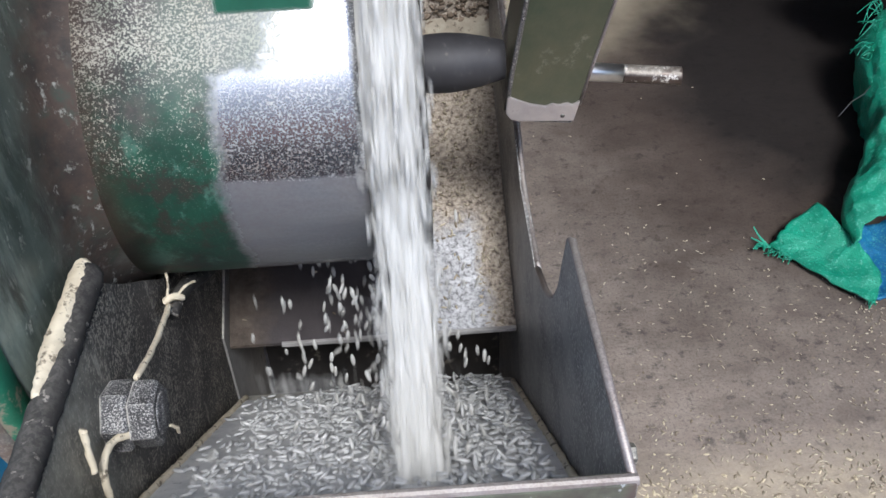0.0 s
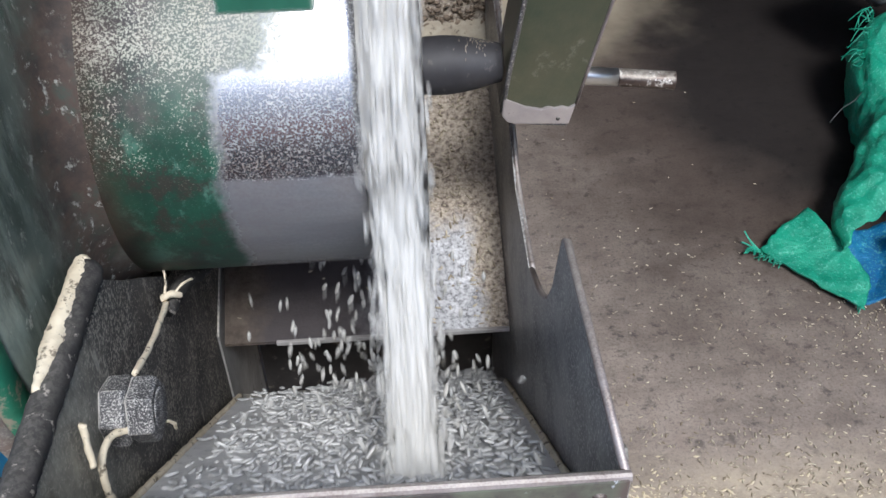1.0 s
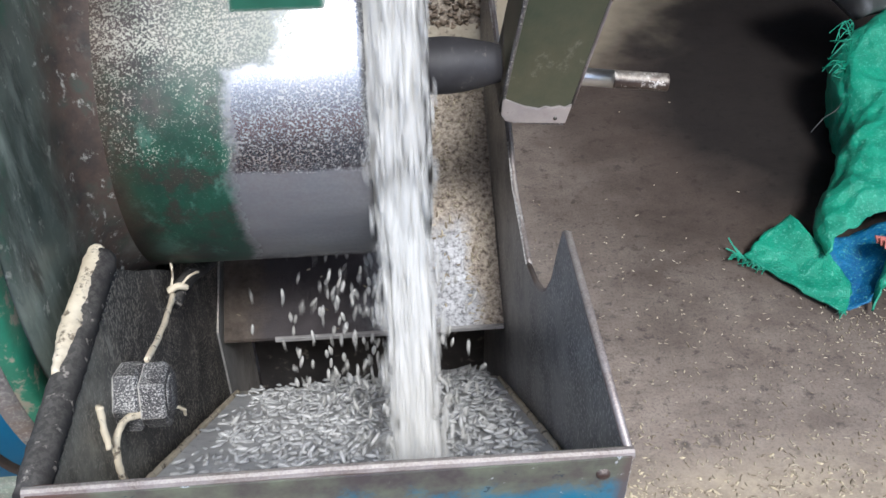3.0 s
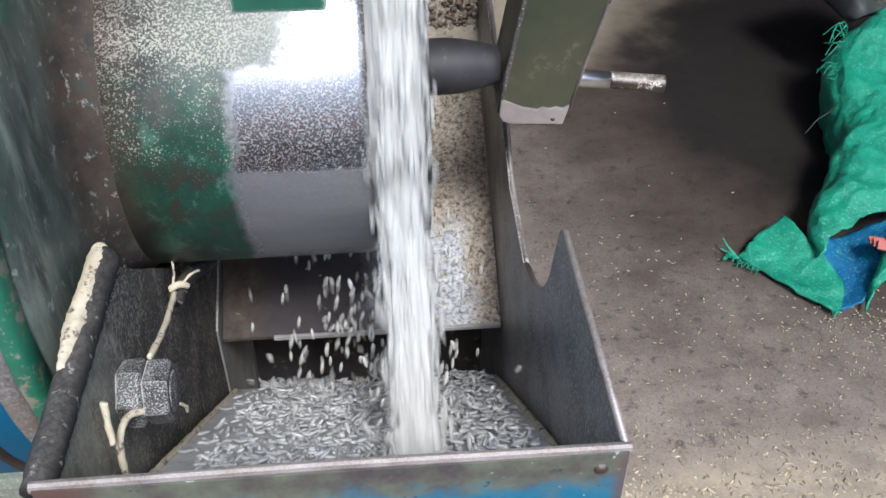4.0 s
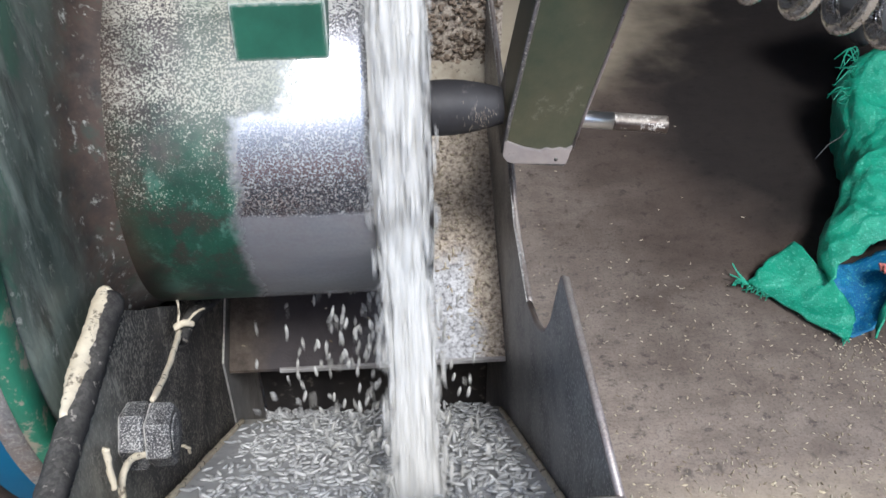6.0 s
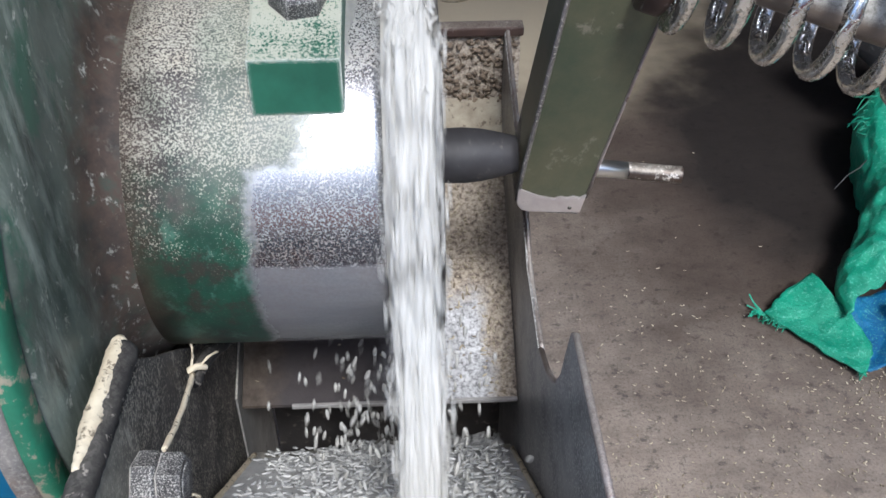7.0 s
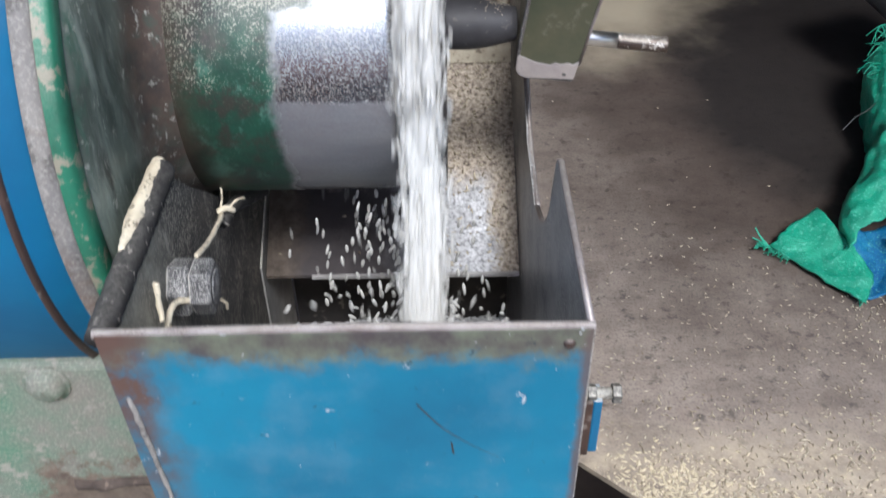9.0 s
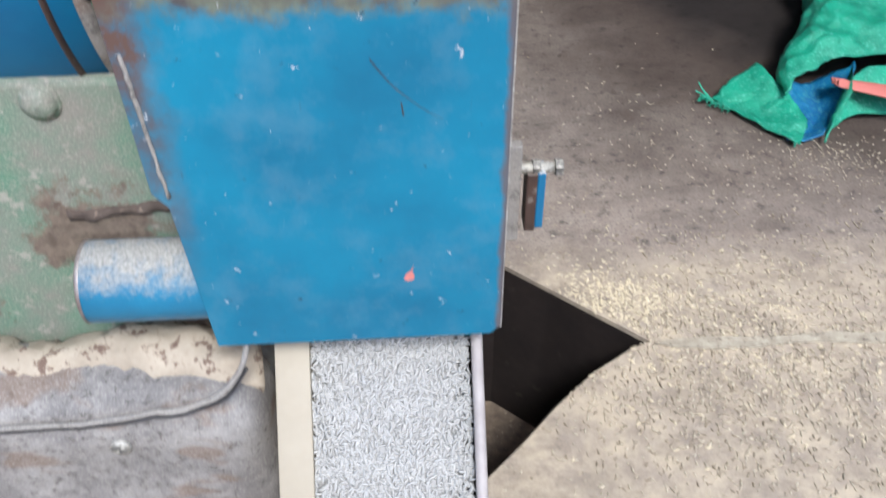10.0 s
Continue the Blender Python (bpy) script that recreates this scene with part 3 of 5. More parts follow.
dark_wall_mat = paint("dark_brown_board", (0.04, 0.027, 0.022), (0.02, 0.016, 0.015), (0.06, 0.05, 0.045), 0.62, None, 0.7, scale=3)
plaster = paint("grimy_plaster", (0.3, 0.28, 0.25), (0.19, 0.175, 0.155), (0.13, 0.12, 0.1), 0.62, None, 0.85, scale=2)


bran_mat = paint("pale_bran", (0.45, 0.405, 0.315), (0.29, 0.25, 0.19), (0.16, 0.13, 0.1), 0.57, None, 0.95, scale=70, speck=500)
clump_mat = paint("brown_bran_clumps", (0.26, 0.2, 0.145), (0.13, 0.1, 0.075), (0.42, 0.35, 0.26), 0.6, None, 0.95, scale=60, speck=500)


# ---- mesh helpers ----
def to_mesh(bm, name, material, smooth=False):
    me = bpy.data.meshes.new(name)
    bm.normal_update()
    bm.to_mesh(me)
    bm.free()
    if material:
        me.materials.append(material)
    for f in me.polygons:
        f.use_smooth = smooth
    return me


def part(name, bm, material, parent=None, label="", smooth=False, at=None):
    ob = new(name, to_mesh(bm, name, material, smooth))
    if parent:
        ob.parent = parent
    if at is not None:
        ob.matrix_local = at
    if label:
        ob["label"] = label
    return ob


def thing(name, label, category, at=(0, 0, 0), kind="", group=""):
    e = new(name)
    e.empty_display_size = 0.02
    e.location = at
    return tagged(e, label, category, group, kind)


def bevel(bm, w, seg=2, angle=30):
    edges = [e for e in bm.edges if len(e.link_faces) == 2 and e.calc_face_angle() > radians(angle)]
    if edges:
        bmesh.ops.bevel(bm, geom=edges, offset=w, segments=seg, affect='EDGES', profile=0.6)
    return bm


def box(x0, x1, y0, y1, z0, z1, w=0.0, seg=2):
    bm = bmesh.new()
    bmesh.ops.create_cube(bm, size=1, matrix=Matrix.Translation(((x0 + x1) / 2, (y0 + y1) / 2, (z0 + z1) / 2)) @ Matrix.Diagonal((x1 - x0, y1 - y0, z1 - z0, 1)))
    return bevel(bm, w, seg) if w else bm


def prism(points, axis, lo, hi, w=0.0):
    """A plate: an outline in the two other axes, from lo to hi along the axis."""
    bm = bmesh.new()
    def place(a, b, c):
        return {"x": (c, a, b), "y": (a, c, b), "z": (a, b, c)}[axis]
    v0 = [bm.verts.new(place(a, b, lo)) for a, b in points]
    v1 = [bm.verts.new(place(a, b, hi)) for a, b in points]
    bm.faces.new(v0)
    bm.faces.new(v1[::-1])
    for i in range(len(points)):
        j = (i + 1) % len(points)
        bm.faces.new((v0[i], v1[i], v1[j], v0[j]))
    bmesh.ops.recalc_face_normals(bm, faces=bm.faces)
    return bevel(bm, w) if w else bm


def lathe(profile, seg=96, axis="x", arc=None):
    """Turns (along, radius) pairs about the axis."""
    bm = bmesh.new()
    rings = []
    for a, r in profile:
        ring = []
        for i in range(seg):
            t = 2 * math.pi * i / seg
            c, s = r * math.cos(t), r * math.sin(t)
            ring.append(bm.verts.new((a, c, s) if axis == "x" else (c, s, a)))
        rings.append(ring)
    for p, q in zip(rings, rings[1:]):
        for i in range(seg):
            j = (i + 1) % seg
            bm.faces.new((p[i], p[j], q[j], q[i]))
    bmesh.ops.recalc_face_normals(bm, faces=bm.faces)
    return bm


def tube(points, r, seg=10, caps=True, taper=None):
    """A round bar along the points."""
    bm = bmesh.new()
    pts = [Vector(p) for p in points]
    rings = []
    up = Vector((0.13, 0.21, 0.97)).normalized()
    for i, p in enumerate(pts):
        d = (pts[min(i + 1, len(pts) - 1)] - pts[max(i - 1, 0)]).normalized()
        a = d.cross(up).normalized()
        b = d.cross(a).normalized()
        rr = r if taper is None else r * taper(i / (len(pts) - 1))
        rings.append([bm.verts.new(p + rr * (a * math.cos(2 * math.pi * k / seg) + b * math.sin(2 * math.pi * k / seg))) for k in range(seg)])
    for p, q in zip(rings, rings[1:]):
        for k in range(seg):
            j = (k + 1) % seg
            bm.faces.new((p[k], p[j], q[j], q[k]))
    if caps:
        bm.faces.new(rings[0][::-1])
        bm.faces.new(rings[-1])
    bmesh.ops.recalc_face_normals(bm, faces=bm.faces)
    return bm


def smooth_line(points, steps=6):
    """A flowing line through the points."""
    p = [Vector(q) for q in points]
    p = [p[0]] + p + [p[-1]]
    out = []
    for a, b_, c, d in zip(p, p[1:], p[2:], p[3:]):
        for k in range(steps):
            t = k / steps
            out.append(0.5 * (2 * b_ + (c - a) * t + (2 * a - 5 * b_ + 4 * c - d) * t * t + (3 * b_ - a - 3 * c + d) * t ** 3))
    out.append(p[-1])
    return out


def roughen(bm, amount, scale):
    for v in bm.verts:
        n = noise.noise_vector(v.co * scale)
        v.co += n * amount
    return bm


def hex_nut(across, height, hole=True):
    """Hexagonal head along z with chamfered corners."""
    bm = bmesh.new()
    r = across / math.sqrt(3)
    rows = ((0, 0.97), (height * 0.06, 1.0), (height * 0.84, 1.0), (height, 0.9))
    rings = [[bm.verts.new((k * r * math.cos(math.pi / 3 * i), k * r * math.sin(math.pi / 3 * i), z)) for i in range(6)] for z, k in rows]
    for p, q in zip(rings, rings[1:]):
        for i in range(6):
            bm.faces.new((p[i], p[(i + 1) % 6], q[(i + 1) % 6], q[i]))
    bm.faces.new(rings[0][::-1])
    bm.faces.new(rings[-1])
    bmesh.ops.recalc_face_normals(bm, faces=bm.faces)
    return bevel(bm, across * 0.03, 2, 20)


def grain_verts(length, width, seg=5):
    out = []
    for z, k in ((-0.5, 0.35), (-0.3, 0.85), (0.0, 1.0), (0.3, 0.85), (0.5, 0.3)):
        out.append([Vector((k * width / 2 * math.cos(2 * math.pi * i / seg), k * width / 2 * 0.8 * math.sin(2 * math.pi * i / seg), z * length)) for i in range(seg)])
    return out


def grains(name, placements, material, seg=5):
    """One mesh of many grains: placements of (point, direction, length, width)."""
    verts, faces = [], []
    for p, d, ln, wd in placements:
        q = Vector(d).to_track_quat('Z', 'Y').to_matrix()
        base = len(verts)
        rings = grain_verts(ln, wd, seg)
        for ring in rings:
            verts.extend(tuple(Vector(p) + q @ v) for v in ring)
        for r in range(4):
            for i in range(seg):
                j = (i + 1) % seg
                faces.append((base + r * seg + i, base + r * seg + j, base + (r + 1) * seg + j, base + (r + 1) * seg + i))
        faces.append(tuple(base + i for i in range(seg))[::-1])
        faces.append(tuple(base + 4 * seg + i for i in range(seg)))
    me = bpy.data.meshes.new(name)
    me.from_pydata(verts, [], faces)
    me.materials.append(material)
    for f in me.polygons:
        f.use_smooth = True
    return me


rng = random.Random(7)


def any_dir(flat=1.0):
    return (rng.gauss(0, 1), rng.gauss(0, 1), rng.gauss(0, flat))


# ---- setting: shed floor with a pit, walls, roof ----
PIT = [(-0.12, 0.46), (0.052, 0.46), (0.232, 0.304), (0.208, 0.295), (0.152, 0.257), (0.1, 0.208), (0.051, 0.154), (0.008, 0.111), (-0.12, 0.02)]


def flat_with_hole(outline, hole, z0, z1):
    """A slab whose hole goes through it."""
    bm = bmesh.new()
    edges = []
    for loop in (outline, hole):
        vs = [bm.verts.new((x, y, z1)) for x, y in loop]
        edges += [bm.edges.new((vs[i], vs[(i + 1) % len(vs)])) for i in range(len(vs))]
    bmesh.ops.triangle_fill(bm, edges=edges, use_beauty=True)
    ext = bmesh.ops.extrude_face_region(bm, geom=list(bm.faces))
    bmesh.ops.translate(bm, vec=(0, 0, z0 - z1), verts=[v for v in ext["geom"] if isinstance(v, bmesh.types.BMVert)])
    bmesh.ops.recalc_face_normals(bm, faces=bm.faces)
    return bm


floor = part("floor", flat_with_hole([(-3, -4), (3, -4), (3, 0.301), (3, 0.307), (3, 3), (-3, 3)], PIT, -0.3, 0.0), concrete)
tagged(floor, "worn grey-brown concrete floor, painted dark with shade in one corner, strewn with rice", "floor", kind="structure")
# dark sheets added inside the pit; their colour stands for its shade
pit_shade_mat = paint("painted_pit_shade", (0.045, 0.032, 0.028), (0.026, 0.019, 0.017), (0.06, 0.046, 0.038), 0.6, None, 0.95, scale=12)
def pit_shade_lining():
    bm = bmesh.new()
    c = Vector((sum(p[0] for p in PIT) / len(PIT), sum(p[1] for p in PIT) / len(PIT)))
    ring = [(Vector(p) + (c - Vector(p)).normalized() * 0.004) for p in PIT]
    lo, hi = [bm.verts.new((p.x, p.y, -0.3)) for p in ring], [bm.verts.new((p.x, p.y, -0.004)) for p in ring]
    for i in range(len(ring)):
        j = (i + 1) % len(ring)
        bm.faces.new((lo[i], lo[j], hi[j], hi[i]))
    bmesh.ops.solidify(bm, geom=bm.faces[:], thickness=0.002)
    return bm
tagged(part("pit_shade_lining", pit_shade_lining(), pit_shade_mat), "added dark sheets painting the shade on the pit's sides", "pit", kind="structure")
pit_bottom = part("pit_bottom", box(-0.4, 0.4, -0.1, 0.6, -0.36, -0.3), clump_mat)
tagged(pit_bottom, "dark bran-covered bottom of the floor pit", "pit", kind="structure")
for nm, b in (("wall_north", (-3, 3, 3, 3.15, 0, 3.0)), ("wall_west", (-3.15, -3, -0.5, 3, 0, 3.0)), ("wall_east", (3, 3.15, -0.5, 3, 0, 3.0))):
    tagged(part(nm, box(*b), plaster), "grimy plastered wall of the shed", "wall", kind="structure")
tagged(part("ceiling", box(-3.2, 3.2, -0.5, 3.2, 3.0, 3.1), dark_wall_mat), "dark underside of the shed roof", "ceiling", kind="structure")
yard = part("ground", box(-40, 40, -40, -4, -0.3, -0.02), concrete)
tagged(yard, "bare trodden yard before the open shed", "ground", kind="structure")

# two walls out of view, added for the drum's steel to mirror
brick_red = paint("red_washed_wall", (0.5, 0.13, 0.085), (0.4, 0.1, 0.07), (0.42, 0.22, 0.17), 0.6, None, 0.85, scale=1.5)
grey_wash = paint("grey_washed_wall", (0.8, 0.82, 0.84), (0.7, 0.72, 0.74), (0.55, 0.55, 0.55), 0.6, None, 0.85, scale=1.5)
far_wall = part("wall_south", box(-12, 12, -7.4, -7, 1.6, 4.2), grey_wash)
tagged(far_wall, "unseen grey washed wall across the yard, for the drum's reflection", "wall", kind="structure")
tagged(part("wall_plinth", box(-12, 12, -7.45, -6.95, -0.02, 1.6), brick_red), "unseen red washed lower wall across the yard, for the drum's reflection", "wall", kind="structure")

# ---- the drum with its flange and casing ----
AX = (0.295, 0.664)
R = 0.114
mill = thing("rice_mill", "old green and blue rice mill with worn steel drum", "mill", (0, AX[0], AX[1]))
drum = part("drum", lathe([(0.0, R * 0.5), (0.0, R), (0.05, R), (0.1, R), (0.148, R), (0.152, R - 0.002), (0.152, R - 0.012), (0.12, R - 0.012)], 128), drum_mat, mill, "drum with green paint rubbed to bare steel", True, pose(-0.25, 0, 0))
flange = part("flange", lathe([(-0.231, R - 0.0004), (-0.234, R + 0.0005), (-0.238, R + 0.002), (-0.242, R + 0.0052), (-0.246, R + 0.0115), (-0.249, R + 0.021), (-0.251, R + 0.036), (-0.2525, 0.17), (-0.252, 0.209), (-0.255, 0.212)], 128), dark_green, mill, "dark green round flange with brown rust", True)
part("rim", lathe([(-0.255, 0.212), (-0.2535, 0.214), (-0.2535, 0.225), (-0.256, 0.228), (-0.262, 0.228)], 128), bright_green, flange, "bright green rim, chipped", True)
part("joint_ring", lathe([(-0.262, 0.222), (-0.2625, 0.2295), (-0.2715, 0.231), (-0.273, 0.228)], 128), grey_guard, mill, "dust-grey joint ring", True)
casing = part("casing", lathe([(-0.273, 0.2), (-0.273, 0.229), (-0.2895, 0.2305), (-0.29, 0.233), (-0.7, 0.234), (-0.702, 0.1)], 128), blue_paint, mill, "round blue casing", True)
part("casing_seam", lathe([(-0.288, 0.2305), (-0.2885, 0.2325), (-0.2905, 0.2345), (-0.292, 0.233)], 128), rust_iron, casing, "", True)
part("rice_ring", lathe([(-0.099, 0.09), (-0.099, R - 0.006), (-0.09, R - 0.003), (-0.078, R - 0.003), (-0.071, R - 0.006), (-0.071, 0.09)], 96), rice_white, mill, "white rice pressed out of the gap", True)
outlet = part("outlet_plate", lathe([(-0.0705, 0.02), (-0.0705, R - 0.004), (-0.0695, R - 0.0015), (-0.067, R - 0.0015), (-0.066, R - 0.004), (-0.066, 0.02)], 128), sheet_steel, mill, "thin steel pressure plate", True)
lug = part("lug", prism([(-0.079, 0.1125), (0.05, 0.158), (0.05, 0.06), (-0.0805, 0.081)], "x", -0.1645, -0.1165, 0.002), lug_mat, mill, "green lug caked with flour")
part("lug_nut", roughen(hex_nut(0.0275, 0.013), 0.0006, 200), nut_mat, lug, "flour-caked hexagon nut", at=pose(-0.139, -0.04, 0.1256, 19.5, 0, 0) @ pose(0, 0, 0, 0, 0, 12))

# ---- base frame left of the hopper ----
base = thing("machine_base", "dusty pale green machine base with rounded bolt", "base", (-0.42, 0.09, 0.0))
def add_base():
    part("front_panel", box(-0.3, 0.178, 0.0, 0.012, 0.25, 0.54, 0.004), dusty_green, base, "pale green panel caked with bran")
    part("top_ledge", box(-0.3, 0.178, 0.012, 0.3, 0.515, 0.536, 0.004), dusty_green, base)
    part("leg", box(-0.28, -0.22, 0.02, 0.08, 0.0, 0.51, 0.004), black_iron, base)
    part("leg", box(0.1, 0.16, 0.02, 0.08, 0.0, 0.51, 0.004), black_iron, base)
    bm = lathe([(0.0, 0.0125), (0.003, 0.0122), (0.0055, 0.0095), (0.0072, 0.005), (0.0076, 0.001)], 24, "z")
    part("washer", lathe([(0.0, 0.015), (0.001, 0.015), (0.0012, 0.011)], 24, "z"), dusty_green, base, "dusty washer", True, pose(0.098, -0.0003, 0.524, 90, 0, 0))
    part("bolt", roughen(bm, 0.0008, 150), dusty_green, base, "round dusty bolt head", True, pose(0.098, -0.0005, 0.524, 90, 0, 0))
    part("ridge", roughen(tube([(0.09 + 0.004 * i, 0.001, 0.4185 + 0.0004 * i) for i in range(21)], 0.0055, 12), 0.003, 90), earth_brown, base, "rusted brown ridge")
add_base()

# ---- hopper ----
hopper = thing("hopper", "open blue sheet-metal hopper, rusted inside, with a notched side", "hopper")
W = -0.235
front = part("front_wall", prism([(W, 0.658), (0.0, 0.658), (0.0, 0.374), (-0.008, 0.366), (-0.212, 0.364), (-0.222, 0.5), (-0.231, 0.512)], "y", -0.003, 0.003, 0.0008), front_mat, hopper, "blue painted front plate")
part("front_rim", tube([(W - 0.001, 0, 0.657), (-0.12, 0, 0.6585), (0.001, 0, 0.657)], 0.0025, 10), bare_edge, hopper, "worn bare steel rim")
SIDE = [(0.0, 0.656), (0.138, 0.655), (0.143, 0.651), (0.151, 0.628), (0.158, 0.604), (0.168, 0.588), (0.178, 0.577), (0.188, 0.569), (0.202, 0.56), (0.234, 0.548), (0.308, 0.556), (0.36, 0.586), (0.525, 0.642), (0.525, 0.33), (0.43, 0.2), (0.3, 0.24), (0.26, 0.33), (0.003, 0.366)]
part("side_wall", prism(SIDE, "x", -0.0025, 0.0015, 0.0006), stained_steel, hopper, "dark worn side wall with a notch")
part("side_wall", prism([(0.003, 0.647), (0.145, 0.642), (0.172, 0.616), (0.2, 0.592), (0.24, 0.556), (0.3, 0.545), (0.34, 0.553), (0.42, 0.6), (0.525, 0.64), (0.525, 0.33), (0.3, 0.33), (0.003, 0.595)], "x", W + 0.0015, W + 0.0055, 0.0006), dark_wall_steel, hopper, "blackened side wall")
part("rim_bar", roughen(tube([(W, 0.002 + 0.003 * i, 0.652 - 0.00008 * i) for i in range(49)], 0.0068, 16), 0.0014, 260), bar_mat, hopper, "round black bar crusted with bran", True)
part("bran_crust", roughen(roughen(tube([(W - 0.003, 0.062 + 0.0015 * i, 0.6562 - 0.0001 * i) for i in range(61)], 0.005, 18, True, lambda u: min(1.0, 0.4 + 2.0 * u, 0.6 + 9 * (1 - u))), 0.0007, 120), 0.0009, 480), crust_mat, hopper, "pale yellow bran crust", True)
# the slide inside: falls away from the front wall
part("slide", prism([(0.003, 0.611), (0.33, 0.333), (0.33, 0.329), (0.003, 0.607)], "x", W + 0.008, -0.003), floured_steel, hopper, "flour-dusted sloping slide")
tray = part("tray", prism([(0.307, 0.417), (0.525, 0.553), (0.525, 0.556), (0.307, 0.42)], "x", -0.225, -0.003), dusty_tray, hopper, "tray dusted with bran")
part("lip", box(-0.185, -0.003, 0.3045, 0.3075, 0.4168, 0.4208, 0.0008), lip_mat, hopper, "bright worn lip")
part("tray_back", box(-0.225, 0.012, 0.52, 0.524, 0.54, 0.642, 0.001), dusty_tray, hopper, "bran-caked back wall")
part("back_rim", box(-0.225, 0.014, 0.515, 0.529, 0.634, 0.643, 0.002), rust_iron, hopper)
# pale plate added where light falls on the side wall below the tray
part("lit_inner_side", prism([(0.306, 0.43), (0.42, 0.49), (0.42, 0.2), (0.306, 0.3)], "x", -0.2292, -0.2275), floured_steel, hopper, "added pale plate for the lit end of the side wall under the tray")
def tray_grains():
    r6 = random.Random(33)
    pl = []
    while len(pl) < 900:
        x, v = r6.uniform(-0.215, -0.006), r6.random()
        edge, bare = x > -0.03, x < -0.09
        if r6.random() > (1.0 if edge or v > 0.35 else 0.25) * (0.12 if bare and v < 0.4 else 1.0):
            continue
        pl.append(((x, 0.309 + 0.2 * v, 0.4225 + 0.125 * v), (r6.gauss(0, 1), r6.gauss(0, 1), r6.gauss(0.4, 0.3)), r6.uniform(0.0022, 0.0062), r6.uniform(0.0014, 0.0024)))
    return grains("bran_grain", pl, rice_dull, 4)
lying = new("bran_grain", tray_grains())
lying.parent = hopper
tagged(lying, "husks and broken grains lying on the tray", kind="stuff")
def clumps_on_wall():
    r4 = random.Random(21)
    bm = bmesh.new()
    for _ in range(700):
        x, z = r4.uniform(-0.14, 0.008), r4.uniform(0.556, 0.63)
        s = r4.uniform(0.0008, 0.0028)
        bmesh.ops.create_icosphere(bm, subdivisions=1, radius=s, matrix=Matrix.Translation((x, 0.519 - s * 0.3, z)) @ Matrix.Diagonal((r4.uniform(0.7, 1.4), 0.55, r4.uniform(0.5, 1.0), 1)))
    return roughen(roughen(bm, 0.0026, 150), 0.0012, 600)
part("caked_bran", clumps_on_wall(), clump_mat, hopper, "clumped brown bran", True)["kind"] = "stuff"
part("bran_foot", roughen(prism([(0.519, 0.548), (0.519, 0.574), (0.495, 0.545), (0.48, 0.53)], "x", -0.2, 0.004), 0.002, 60), bran_mat, hopper, "pale bran lying in the corner")
for xx, a, b in ((W + 0.011, (0.014, 0.6065), (0.31, 0.355)), (-0.0055, (0.014, 0.6065), (0.3, 0.3635))):
    part("bran_fillet", roughen(tube([(xx, a[0] + (b[0] - a[0]) * i / 80, a[1] + (b[1] - a[1]) * i / 80) for i in range(81)], 0.0021, 8), 0.0008, 200), crust_mat, hopper, "line of pale bran in the corner", True)
part("weld_bead", roughen(tube([(-0.2275 + 0.0075 * i / 20, -0.0035, 0.615 - 0.105 * i / 20) for i in range(21)], 0.0013, 8), 0.0013, 220), grey_guard, hopper, "lumpy pale weld bead", True)
part("paint_mark", prism([(-0.0045, -0.0045), (-0.001, -0.0056), (0.0028, -0.004), (0.0034, -0.0005), (0.0018, 0.002), (0.003, 0.009), (0.0008, 0.004), (-0.0025, 0.001)], "y", -0.0034, -0.0028), red_plastic, hopper, "small red paint mark", False, pose(-0.0665, 0, 0.431))
part("scratch", tube(smooth_line([(-0.085, -0.003, 0.607), (-0.072, -0.003, 0.588), (-0.055, -0.003, 0.572), (-0.042, -0.003, 0.563)]), 0.0004, 5, True, lambda u: 1.2 - u), rubber, hopper, "thin dark scratch")
part("scratch", tube([(-0.0675, -0.003, 0.576), (-0.0665, -0.003, 0.567)], 0.0006, 5), rubber, hopper, "short dark nick")
part("inner_back", box(-0.225, -0.003, 0.42, 0.424, 0.2, 0.48), black_iron, hopper)

part("side_rim", tube([(-0.0005, y, z) for y, z in SIDE[:10]], 0.0021, 7), bare_edge, hopper, "bare worn edge", True)
part("side_rim", tube(smooth_line([(0.0002, y, z) for y, z in SIDE[9:13]], 8), 0.0019, 8), bare_edge, hopper, "bare worn edge", True)
part("rivet", lathe([(0.0, 0.003), (0.001, 0.0027), (0.0016, 0.0014), (0.0018, 0.0003)], 14, "z"), rust_iron, hopper, "rusted rivet", True, pose(-0.011, -0.003, 0.6485, 90, 0, 0))

# nut on the side wall
nut = thing("wall_nut", "large flour-caked hexagon nut with threaded stud", "nut", (W + 0.0055, 0.098, 0.598))
part("lock_nut", roughen(hex_nut(0.0305, 0.0125), 0.0005, 180), nut_mat, nut, "", at=pose(0.0, 0, 0, 0, 90, 0) @ pose(0, 0, 0, 0, 0, 8))
part("outer_nut", roughen(hex_nut(0.0295, 0.0125), 0.0005, 180), nut_mat, nut, "", at=pose(0.0128, 0, 0, 0, 90, 0) @ pose(0, 0, 0, 0, 0, 26))
part("stud", lathe([(0.0, 0.0105), (0.0252, 0.0105), (0.0262, 0.0098), (0.0258, 0.0086), (0.0266, 0.0076), (0.0262, 0.0062), (0.027, 0.005), (0.0268, 0.0003)], 24), nut_mat, nut, "threaded stud end", True)

# pipe stub
stub = thing("pipe_stub", "short blue pipe with dusty top", "pipe", (-0.272, 0.055, 0.381))
part("pipe", lathe([(-0.02, 0.027), (-0.043, 0.027), (-0.045, 0.0305), (-0.043, 0.0325), (0.05, 0.0325)], 48), pipe_mat, stub, "", True)
